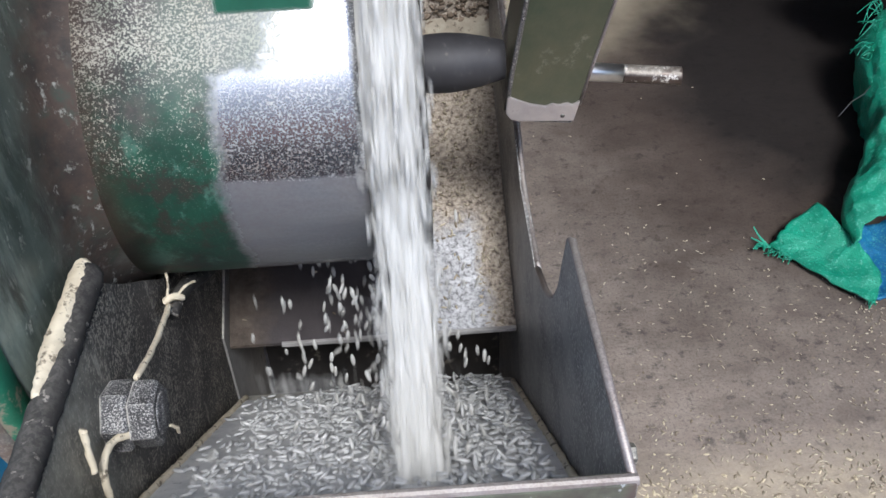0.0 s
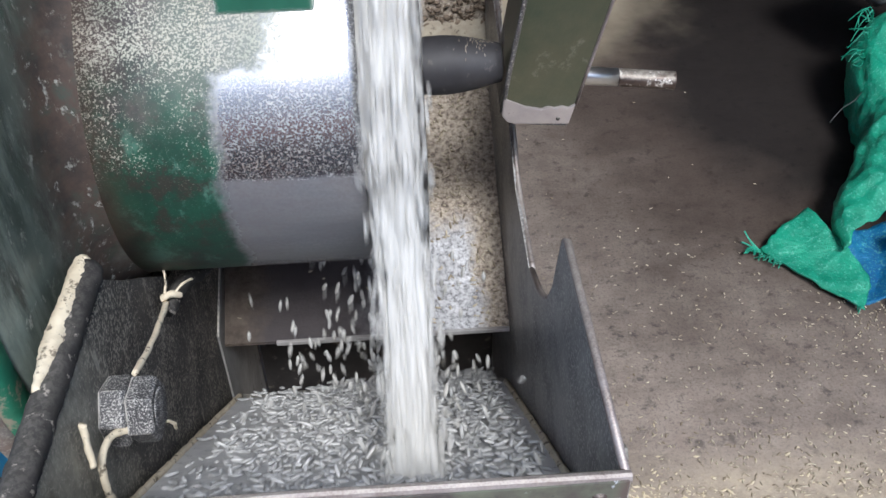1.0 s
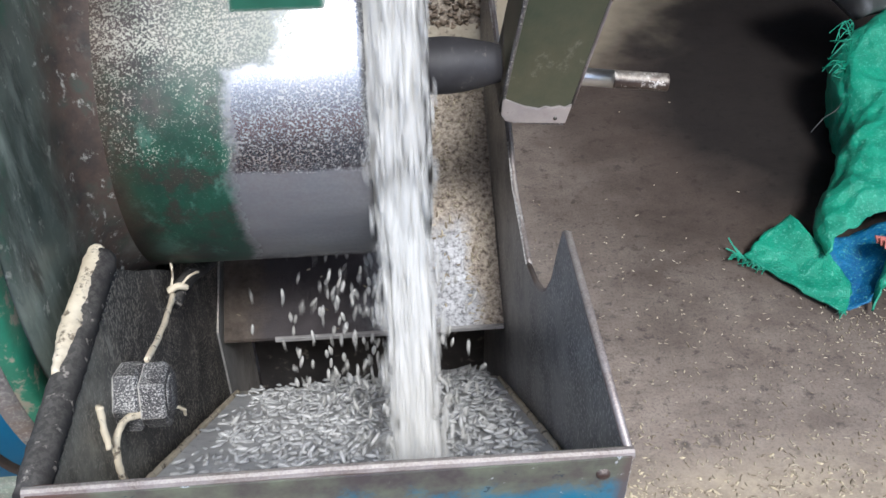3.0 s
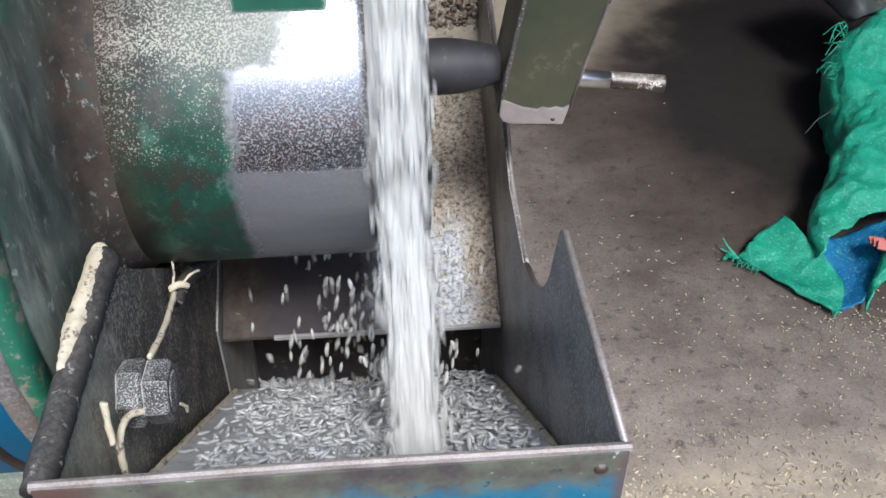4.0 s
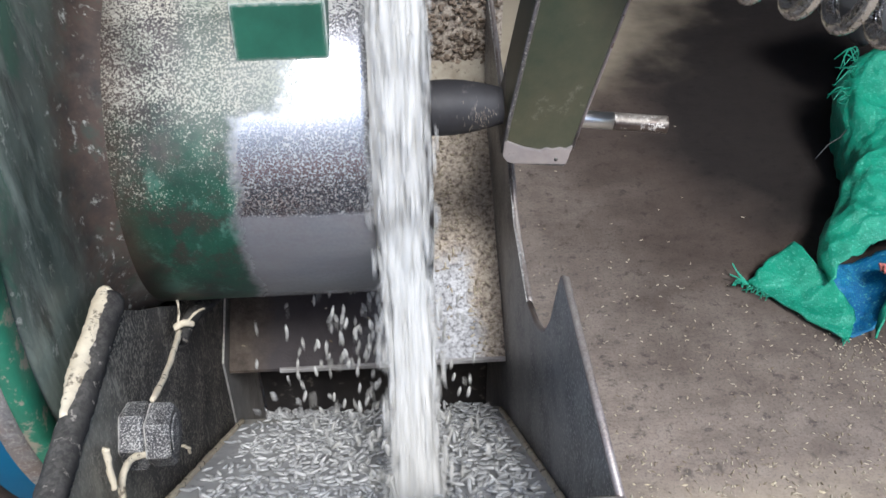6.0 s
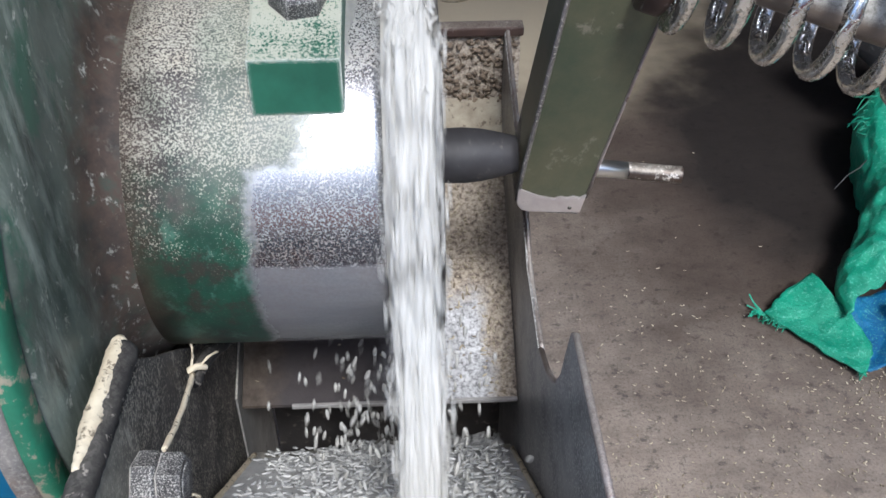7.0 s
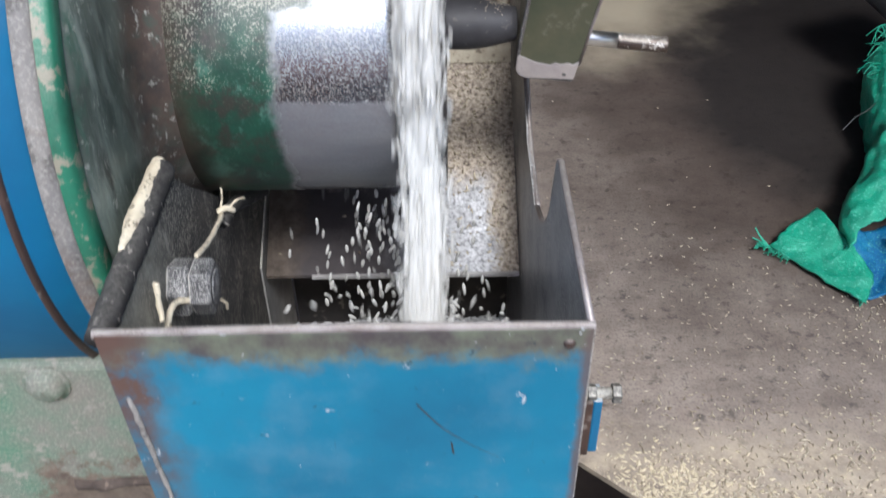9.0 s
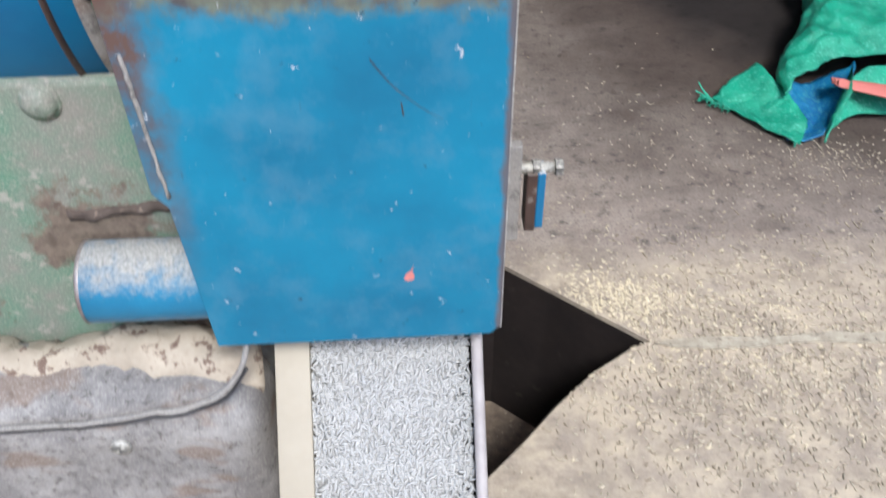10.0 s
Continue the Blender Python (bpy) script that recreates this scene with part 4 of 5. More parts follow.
part("pipe_rim", lathe([(-0.0435, 0.027), (-0.0462, 0.03), (-0.0445, 0.033), (-0.042, 0.0327)], 48), bare_edge, stub, "worn pipe rim", True)

# ---- cone, lever, rod, spring ----
shaft = thing("shaft_cone", "dark rubber cone on the turning shaft", "cone", (-0.066, AX[0], AX[1]))
part("cone", lathe([(0.0, 0.0168), (0.006, 0.0176), (0.016, 0.0178), (0.026, 0.0169), (0.036, 0.015), (0.045, 0.0128), (0.05, 0.0114), (0.05, 0.004)], 40), rubber, shaft, "", True)
def cone_dust():
    r5 = random.Random(9)
    pl = []
    for _ in range(60):
        a, x = r5.gauss(0.0, 0.35), r5.gauss(0.034, 0.006)
        rr = 0.0155 - 0.24 * (x - 0.034)
        pl.append(((x, rr * math.cos(a), rr * math.sin(a)), (r5.gauss(0, 1), -math.sin(a), math.cos(a)), r5.uniform(0.0006, 0.0016), 0.0005))
    return grains("dust_fleck", pl, rice_dull, 4)
fleck = new("dust_fleck", cone_dust())
fleck.parent = shaft
fleck["label"] = "pale dust flecks"
lever = thing("pressure_lever", "olive green steel lever with bare lower edge", "lever", (0.0, AX[0], AX[1]))
def add_lever():
    bm = bmesh.new()
    rows = []
    for z, xl, xr, y in ((-0.027, -0.0155, 0.029, -0.0125), (0.0, -0.013, 0.034, -0.016), (0.09, -0.002, 0.05, -0.032), (0.2, 0.012, 0.074, -0.05), (0.33, 0.03, 0.1, -0.07)):
        rows.append([bm.verts.new(p) for p in ((xl, y, z), (xr, y, z), (xr, y + 0.004, z), (xl + 0.004, y + 0.004, z), (xl + 0.004, y + 0.045, z), (xl, y + 0.045, z))])
    for a, b in zip(rows, rows[1:]):
        for i in range(6):
            bm.faces.new((a[i], a[(i + 1) % 6], b[(i + 1) % 6], b[i]))
    bm.faces.new(rows[0][::-1])
    bm.faces.new(rows[-1])
    bmesh.ops.recalc_face_normals(bm, faces=bm.faces)
    part("arm", bevel(bm, 0.0008), olive_paint, lever, "olive painted angle arm")
    web = bmesh.new()
    lo = [web.verts.new(p) for p in ((-0.0165, -0.0115, -0.0285), (-0.0165, 0.033, -0.026), (0.0295, -0.0245, 0.33), (0.0295, -0.0695, 0.33))]
    web.faces.new(lo)
    bmesh.ops.solidify(web, geom=web.faces[:], thickness=0.0012)
    part("web", web, web_steel, lever, "dark worn web peppered with flour")
    part("bend", tube([(-0.0158, -0.0118, -0.028), (-0.013, -0.016, 0.0), (-0.002, -0.032, 0.09), (0.012, -0.05, 0.2), (0.03, -0.07, 0.33)], 0.0015, 8), web_steel, lever, "rubbed bend", True)
    part("worn_edge", tube([(0.029, -0.0125, -0.027), (0.034, -0.016, 0.0), (0.05, -0.032, 0.09), (0.074, -0.05, 0.2), (0.1, -0.07, 0.33)], 0.0011, 6), bare_edge, lever, "bare worn edge", True)
    part("lower_edge", prism([(-0.0163, -0.029), (-0.0135, -0.0335), (-0.008, -0.0355), (0.0255, -0.0375), (0.029, -0.0235), (0.0245, -0.0262), (0.021, -0.0247), (0.016, -0.0258), (0.012, -0.0245), (0.008, -0.0262), (0.003, -0.0248), (-0.002, -0.0235), (-0.008, -0.0205), (-0.0155, -0.0165)], "y", -0.0148, -0.0078, 0.0008), bare_lip, lever, "bare steel lower edge")
    part("lower_lip", tube([(-0.0095, -0.0095, -0.0367), (0.008, -0.011, -0.0382), (0.0245, -0.0125, -0.0388)], 0.0011, 6), web_steel, lever, "thin folded lip", True)
    part("rivet_hole", lathe([(0.0, 0.0014), (0.0006, 0.0012), (0.0007, 0.0002)], 10, "z"), black_iron, lever, "", True, pose(0.0185, -0.0148, -0.033, 90, 0, 0))
    part("rod", tube([(0.0, 0.0, -0.006), (0.03, -0.0018, -0.0105), (0.058, -0.003, -0.0134)], 0.0056, 16), chrome, lever, "bright steel rod", True)
    part("rod_thread", tube([(0.056 + 0.00075 * i, -0.003 - 0.00004 * i, -0.0132 - 0.00007 * i) for i in range(48)], 0.0056, 14, True, lambda u: 1.0 + 0.03 * (int(u * 47.5) % 2)), pitted_rod, lever, "pitted threaded end", True)
add_lever()

spring = thing("coil_spring", "bright steel coil spring on a dusty rod", "spring", (0.049, 0.25, 0.8165))
def add_spring():
    axis = Vector((1, -0.12, -0.32)).normalized()
    a = axis.cross(Vector((0, 0, 1))).normalized()
    b = axis.cross(a)
    pts = []
    for i in range(24 * 12):
        t = 2 * math.pi * i / 24
        pts.append(axis * (0.0265 * i / 24 + 0.01) + 0.036 * (a * math.cos(t) + b * math.sin(t)))
    part("coil", tube(pts, 0.0049, 12), spring_steel, spring, "", True)
    part("core_rod", tube([axis * -0.02, axis * 0.15, axis * 0.33], 0.0125, 16), spring_core, spring, "dusty core rod", True)
    part("collar", tube([axis * -0.004, axis * 0.004, axis * 0.006], 0.034, 32), rust_iron, spring, "rusted collar", True)
add_spring()

# ---- bracket with bolt on the hopper's outer side ----
bracket = thing("side_bracket", "small blue bracket with a threaded bolt", "bracket", (0.0, 0.244, 0.3))
part("plate", box(0.0015, 0.045, -0.006, 0.006, -0.06, 0.06, 0.002), grey_guard, bracket)
part("tab_back", box(0.05, 0.0605, -0.012, 0.013, -0.042, 0.03, 0.0015), rust_iron, bracket, "rusted strip")
for k in range(9):
    part("thread", lathe([(0.041 + 0.0016 * k, 0.005), (0.0418 + 0.0016 * k, 0.0062), (0.0426 + 0.0016 * k, 0.005)], 14), zinc, bracket, "", True, pose(0, 0, 0.03))
part("tab", box(0.0605, 0.069, -0.01, 0.012, -0.04, 0.03, 0.002), blue_paint, bracket, "blue tab")
part("bolt", tube([(0.04, 0, 0.03), (0.078, 0, 0.03)], 0.0055, 14), zinc, bracket, "threaded bolt", True)
part("nut", hex_nut(0.016, 0.008), zinc, bracket, "", at=pose(0.056, 0, 0.03, 0, 90, 0))
part("bolt_head", hex_nut(0.016, 0.008), zinc, bracket, "", at=pose(0.078, 0, 0.03, 0, 90, 0))

# ---- chute under the hopper, its plank, and the grey guard ----
chute = thing("rice_chute", "sloping steel chute full of milled rice", "chute", (-0.085, 0.06, 0.35))
S = pose(0, 0, 0, 47, 0, 0)   # local y runs up the slope
def add_chute():
    prof = []
    for i in range(13):
        t = math.pi * (1 + i / 12)
        prof.append((0.068 * math.cos(t), 0.05 * math.sin(t) + 0.0))
    outer = [(-0.068, 0.009)] + prof + [(0.068, 0.016), (0.073, 0.016)] + [(1.07 * a, b - 0.004) for a, b in prof[::-1]] + [(-0.073, 0.009)]
    part("channel", prism(outer, "y", -0.5, 0.03), sheet_steel, chute, "", False, S)
    bedp = [(0.064 * math.cos(math.pi * (1 + i / 12)), 0.045 * math.sin(math.pi * (1 + i / 12))) for i in range(13)]
    part("rice_bed", prism([(a, min(b, -0.008)) for a, b in bedp], "y", -0.499, 0.028), rice_gap_shade, chute, "bed under the rice, darkened like the shade between grains", False, S)
    part("rim", tube([(0.0695, -0.5, 0.0165), (0.0695, -0.2, 0.0165), (0.0695, 0.03, 0.0165)], 0.0048, 10), rim_mat, chute, "pale worn rounded rim", True, S)
add_chute()
plank = part("plank", box(-0.014, 0.014, -0.36, 0.02, -0.03, 0.012, 0.0015), wood_mat, None, "", False, Matrix.Translation((-0.163, 0.06, 0.35)) @ S)
tagged(plank, "pale planed wooden slat beside the chute", "plank")

guard = thing("grey_guard", "dust-caked grey sheet-metal guard with a screw", "guard", (-0.42, 0.0, 0.0))
def add_guard():
    bm = box(-0.35, 0.232, -0.01, 0.085, -0.0, 0.3, 0.045, 6)
    bmesh.ops.subdivide_edges(bm, edges=[e for e in bm.edges if e.calc_length() > 0.05], cuts=24, use_grid_fill=True)
    body = roughen(roughen(bm, 0.006, 13), 0.002, 45)
    for v in body.verts:
        v.co.z = max(v.co.z, 0.0)
    part("body", body, guard_sheet, guard, "", True)
    # dark tube that draws the shadow line below the rolled lip
    part("lip_shadow", roughen(tube(smooth_line([(-0.35, -0.0135, 0.2795), (0.03, -0.0135, 0.2845), (0.15, -0.0125, 0.2945), (0.2, -0.0095, 0.308), (0.224, 0.0, 0.333)], 6), 0.002, 8), 0.0022, 50), rubber, guard, "dark tube added as the shadow under the lip", True)
    part("lip", roughen(tube(smooth_line([(-0.35, -0.014, 0.285), (0.03, -0.014, 0.29), (0.15, -0.013, 0.3), (0.2, -0.01, 0.314), (0.222, 0.0, 0.34), (0.228, 0.02, 0.365)], 6), 0.0026, 10), 0.0022, 50), grey_guard, guard, "rolled lip", True)
    part("bran_ridge", roughen(roughen(tube([(-0.34 + 0.009 * i, 0.055 + 0.006 * math.sin(i * 0.4), 0.278 + 0.005 * math.sin(i * 0.27)) for i in range(63)], 0.031, 26), 0.008, 38), 0.0055, 170), ridge_mat, guard, "heap of pale bran on the ledge", True)
    bm = lathe([(0.0, 0.0085), (0.003, 0.0085), (0.0045, 0.006), (0.0045, 0.0003)], 20, "z")
    part("screw", bm, zinc, guard, "", True, pose(0.112, -0.0095, 0.255, 90, 0, 0))
add_guard()

# ---- the green sack ----
sack = thing("green_sack", "green woven plastic sack with frayed edges and blue lining", "sack", (0.62, 0.85, 0.0))
def flow(q, t):
    """A smooth step between the two middle ones of four points."""
    a, b_, c, d = q
    return 0.5 * (2 * b_ + (c - a) * t + (2 * a - 5 * b_ + 4 * c - d) * t * t + (3 * b_ - a - 3 * c + d) * t ** 3)
def sheet(rows, thickness=0.003, amount=0.006, scale=14, sub=6):
    """A cloth that flows through rows of points, wrinkled and given thickness."""
    bm = bmesh.new()
    R_, C_ = len(rows), len(rows[0])
    grid = []
    for i in range((R_ - 1) * sub + 1):
        fi = i / sub
        a = min(int(fi), R_ - 2)
        line = []
        for j in range((C_ - 1) * sub + 1):
            fj = j / sub
            b = min(int(fj), C_ - 2)
            u, v = fi - a, fj - b
            p = flow([flow([Vector(rows[max(0, min(R_ - 1, a + q))][max(0, min(C_ - 1, b + k))]) for k in (-1, 0, 1, 2)], v) for q in (-1, 0, 1, 2)], u)
            p += noise.noise_vector(p * scale) * amount + noise.noise_vector(p * scale * 2.7) * amount * 0.5 + noise.noise_vector(p * scale * 6.5) * amount * 0.2
            line.append(bm.verts.new(p))
        grid.append(line)
    for p, q in zip(grid, grid[1:]):
        for j in range(len(p) - 1):
            bm.faces.new((p[j], p[j + 1], q[j + 1], q[j]))
    bmesh.ops.recalc_face_normals(bm, faces=bm.faces)
    bmesh.ops.solidify(bm, geom=bm.faces[:], thickness=thickness)
    return bm
def add_sack():
    o = Vector((0.62, 0.85, 0.0))
    def rel(rows):
        return [[tuple(Vector(p) - o) for p in r] for r in rows]
    top = [[(0.55, 0.79, 0.03), (0.537, 0.775, 0.062), (0.59, 0.80, 0.078), (0.663, 0.83, 0.075), (0.8, 0.84, 0.07), (0.95, 0.86, 0.03)],
           [(0.57, 0.87, 0.012), (0.562, 0.86, 0.068), (0.62, 0.87, 0.105), (0.70, 0.88, 0.1), (0.82, 0.9, 0.095), (0.97, 0.92, 0.03)],
           [(0.63, 0.95, 0.008), (0.615, 0.94, 0.075), (0.66, 0.95, 0.12), (0.74, 0.96, 0.115), (0.85, 0.98, 0.1), (1.0, 1.0, 0.03)],
           [(0.68, 1.03, 0.008), (0.664, 1.02, 0.08), (0.712, 1.03, 0.135), (0.78, 1.04, 0.13), (0.88, 1.06, 0.11), (1.02, 1.08, 0.03)],
           [(0.7, 1.12, 0.008), (0.682, 1.115, 0.105), (0.73, 1.12, 0.15), (0.79, 1.13, 0.14), (0.9, 1.14, 0.12), (1.04, 1.16, 0.03)],
           [(0.735, 1.22, 0.008), (0.715, 1.21, 0.135), (0.77, 1.22, 0.18), (0.84, 1.23, 0.17), (0.92, 1.24, 0.13), (1.05, 1.26, 0.03)],
           [(0.86, 1.32, 0.008), (0.85, 1.31, 0.12), (0.88, 1.32, 0.17), (0.92, 1.33, 0.16), (0.96, 1.37, 0.12), (1.06, 1.38, 0.03)]]
    part("top_cloth", sheet(rel(top), 0.003, 0.012, 17, 12), sack_green, sack, "creased green woven cloth", True)
    flap = [[(0.44, 0.818, 0.006), (0.472, 0.778, 0.008), (0.512, 0.72, 0.012), (0.546, 0.682, 0.012)],
            [(0.475, 0.845, 0.022), (0.505, 0.8, 0.02), (0.535, 0.755, 0.02), (0.562, 0.712, 0.014)],
            [(0.525, 0.865, 0.045), (0.54, 0.825, 0.05), (0.555, 0.785, 0.04), (0.572, 0.74, 0.016)]]
    part("lower_flap", sheet(rel(flap), 0.003, 0.008, 22, 8), sack_green, sack, "frayed green flap spread on the floor", True)
    lining = [[(0.532, 0.712, 0.004), (0.556, 0.694, 0.01), (0.585, 0.7, 0.016), (0.612, 0.73, 0.02)],
              [(0.552, 0.77, 0.008), (0.578, 0.75, 0.01), (0.605, 0.76, 0.012), (0.64, 0.775, 0.045)],
              [(0.55, 0.82, 0.05), (0.585, 0.83, 0.03), (0.63, 0.84, 0.03), (0.68, 0.84, 0.06)]]
    part("lining", sheet(rel(lining), 0.002, 0.007, 24, 8), sack_blue, sack, "bright blue woven lining", True)
    side = [[(0.585, 0.688, 0.01), (0.607, 0.722, 0.014), (0.66, 0.752, 0.02), (0.76, 0.76, 0.012)],
            [(0.6, 0.705, 0.03), (0.622, 0.745, 0.045), (0.67, 0.78, 0.05), (0.77, 0.79, 0.05)],
            [(0.61, 0.73, 0.034), (0.64, 0.775, 0.058), (0.69, 0.81, 0.07), (0.78, 0.83, 0.07)]]
    part("side_flap", sheet(rel(side), 0.003, 0.006, 24, 7), sack_green, sack, "green side flap", True)
    r2 = random.Random(3)
    for k in range(46):
        if k < 20:
            u = k / 70 if k < 17 else 0.93 + 0.03 * (k - 17)
            p = Vector((0.44, 0.818, 0.01)).lerp(Vector((0.546, 0.682, 0.014)), u)
            d = Vector((-0.7, -0.55, 0.15))
            ln = r2.uniform(0.006, 0.016)
        else:
            u = r2.random()
            p = Vector((0.69, 1.13, 0.125)).lerp(Vector((0.75, 1.25, 0.165)), u)
            d = Vector((-1, -0.2, 0.25))
            ln = r2.uniform(0.012, 0.045)
        d = (d + Vector((r2.gauss(0, 0.35), r2.gauss(0, 0.35), r2.gauss(0, 0.3)))).normalized()
        mid = p + d * ln * 0.5 + Vector((r2.gauss(0, 0.006), r2.gauss(0, 0.006), r2.uniform(0, 0.008))) * (ln / 0.04)
        end = p + d * ln + Vector((0, 0, -0.25 * ln))
        end.z = max(end.z, 0.003)
        part("frayed_strand", tube(smooth_line([p - o, mid - o + Vector((0, r2.gauss(0, 0.3), r2.gauss(0.1, 0.25))) * ln, end - o], 4), 0.0013, 4, True, lambda u: 1 - 0.4 * u), sack_green, sack)
    tuft = Vector((0.432, 0.822, 0.008))
    for k in range(12):
        e = tuft + Vector((r2.gauss(-0.006, 0.012), r2.gauss(0.004, 0.012), r2.uniform(0.002, 0.02)))
        part("frayed_strand", tube([tuft + Vector((0.012, -0.004, 0)) - o, (tuft + e) / 2 + Vector((0, 0, 0.004)) - o, e - o], 0.0015, 4), sack_green, sack)
    part("long_strand", tube([Vector(p) - o for p in ((0.68, 1.09, 0.1), (0.655, 1.06, 0.105), (0.63, 1.045, 0.102), (0.605, 1.025, 0.09))], 0.0009, 4), grey_plastic, sack, "loose pale strand", True)
add_sack()

straps = thing("red_strap", "faded red plastic strap in the sack's mouth", "strap", (0.65, 0.775, 0.05))
for k in range(3):
    part("band", box(-0.035, 0.09, -0.0075, 0.0075, -0.0018, 0.0018, 0.0008), red_plastic, straps, "", False, pose(0, -0.013 * k, 0.012 + 0.004 * k, 10 * k, 4, -12 - 5 * k))

# ---- grey plastic, yellow lid ----
bag = part("plastic_bag", roughen(roughen(box(-0.11, 0.11, -0.07, 0.07, -0.03, 0.06, 0.03, 4), 0.02, 25), 0.008, 70), grey_plastic, None, "", True, pose(0.835, 1.35, 0.19, 0, 0, 20))
tagged(bag, "crumpled grey plastic bag on the sack", "bag")
lid = part("yellow_lid", lathe([(0.0, 0.001), (0.0, 0.055), (0.006, 0.058), (0.012, 0.056), (0.012, 0.001)], 32, "z"), bran_mat, None, "", True, pose(0.03, 2.0, 0.0))
tagged(lid, "pale yellow round lid on the floor", "lid")

# ---- cord and hook by the nut ----
hook = part("hook", roughen(tube(smooth_line([(-0.222, 0.198, 0.567), (-0.218, 0.225, 0.562), (-0.214, 0.25, 0.548), (-0.212, 0.29, 0.526)]), 0.005, 10), 0.001, 120), bar_mat, None, "", True)
tagged(hook, "black iron hook behind the nut", "hook")
cord = thing("cord", "pale frayed cord tied from hook to nut", "cord", (-0.22, 0.16, 0.58))
for pts, r in ((((-0.2215, 0.198, 0.573), (-0.2185, 0.172, 0.584), (-0.2165, 0.14, 0.597), (-0.215, 0.108, 0.6125)), 0.0017),
               (((-0.224, 0.2, 0.574), (-0.219, 0.202, 0.576), (-0.215, 0.206, 0.571)), 0.0022),
               (((-0.222, 0.201, 0.577), (-0.221, 0.206, 0.584), (-0.223, 0.214, 0.588)), 0.0008),
               (((-0.217, 0.203, 0.575), (-0.212, 0.21, 0.577), (-0.209, 0.217, 0.573)), 0.0008),
               (((-0.215, 0.086, 0.598), (-0.222, 0.078, 0.604), (-0.224, 0.066, 0.605), (-0.225, 0.061, 0.592), (-0.2245, 0.06, 0.572)), 0.002),
               (((-0.224, 0.061, 0.634), (-0.2245, 0.058, 0.622), (-0.2235, 0.055, 0.612)), 0.0018),
               (((-0.204, 0.1, 0.585), (-0.202, 0.104, 0.578), (-0.203, 0.106, 0.572)), 0.00099)):
    part("strand", roughen(tube(smooth_line([Vector(p) - Vector((-0.22, 0.16, 0.58)) for p in pts]), r, 7), 0.0007, 260), crust_mat, cord, "", True)

# ---- loose rice ----
def slide_z(y):
    return 0.6135 - 0.85 * y
part("flour_layer", roughen(prism([(0.006, 0.6125), (0.3, 0.3625), (0.3, 0.357), (0.006, 0.607)], "x", -0.222, -0.004), 0.0012, 60), flour_bed, hopper, "packed flour and rice on the slide")
DOWN = math.degrees(math.atan(0.85))
def bed_patch(k, column):
    """A patch of grains, 44 mm along the slope and 70 mm wide; the outer column thins out to its side."""
    r7 = random.Random(70 + k)
    pl = []
    while len(pl) < (150 if column else 90):
        x = r7.uniform(-0.037, 0.037)
        if column == 0 and r7.random() > (x + 0.05) / 0.06:
            continue
        lift = 0.003 + 0.005 * r7.random() ** 2 * (1.0 if column else 0.6)
        pl.append(((x, r7.uniform(-0.024, 0.024), lift), (r7.gauss(0, 1), r7.gauss(0, 1), r7.gauss(0, 0.3)), r7.uniform(0.0066, 0.0086), r7.uniform(0.0026, 0.0033)))
    return grains("rice_bed", pl, rice_bedded)
bed_meshes = [[bed_patch(10 * c + k, c) for k in range(3)] for c in range(3)]
bed_patches = []
for k in range(9):
    for c in range(3):
        g = new("rice_bed", bed_meshes[c][k % 3])
        tagged(g, "milled white rice sliding down inside the hopper", "rice", "sliding rice", "stuff")
        bed_patches.append((g, -0.181 + 0.0655 * c, 4 * k + c))

def chute_patch(k):
    r8 = random.Random(90 + k)
    pl = []
    for _ in range(1500):
        u = r8.uniform(-0.064, 0.064)
        pl.append(((u, r8.uniform(-0.03, 0.03), -0.0078 + 0.0026 * r8.random() + 3.0 * max(0.0, abs(u) - 0.04) ** 1.5), (r8.gauss(0, 0.45), r8.gauss(0, 1), r8.gauss(0, 0.12)), r8.uniform(0.006, 0.0078), r8.uniform(0.0022, 0.0029)))
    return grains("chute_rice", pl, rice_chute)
chute_meshes = [chute_patch(k) for k in range(3)]
chute_patches = []
for k in range(10):
    g = new("chute_rice", chute_meshes[k % 3])
    tagged(g, "milled white rice sliding down the chute", "rice", "chute rice", "stuff")
    chute_patches.append((g, 4 * k))

def in_pit(x, y):
    inside = False
    for i in range(len(PIT)):
        (x1, y1), (x2, y2) = PIT[i], PIT[i - 1]
        if (y1 > y) != (y2 > y) and x < (x2 - x1) * (y - y1) / (y2 - y1) + x1:
            inside = not inside
    return inside
def floor_grains(n, cx, cy, sx, sy, size):
    pl = []
    while len(pl) < n:
        x, y = rng.gauss(cx, sx), rng.gauss(cy, sy)
        if (rng.random() < 0.88 and (x - 0.88) ** 2 + (y - 1.39) ** 2 < 0.5) or in_pit(x, y) or x < -0.1 or y < -0.4 or y > 1.7:
            continue
        pl.append(((x, y, 0.0013), any_dir(0.08), 1.1 * size * rng.uniform(0.5, 1.2), 0.0021 * rng.uniform(0.7, 1.2)))
    return pl
spilt = floor_grains(3400, 0.36, 0.25, 0.17, 0.11, 0.0058) + floor_grains(1100, 0.42, 0.48, 0.25, 0.22, 0.005) + floor_grains(260, 0.58, 0.66, 0.05, 0.035, 0.004) + floor_grains(60, 0.3, 1.0, 0.25, 0.3, 0.005)
tagged(new("spilt_grain", grains("spilt_grain", spilt, rice_dull, 4)), "spilt rice and husks scattered over the concrete", "rice", kind="stuff")
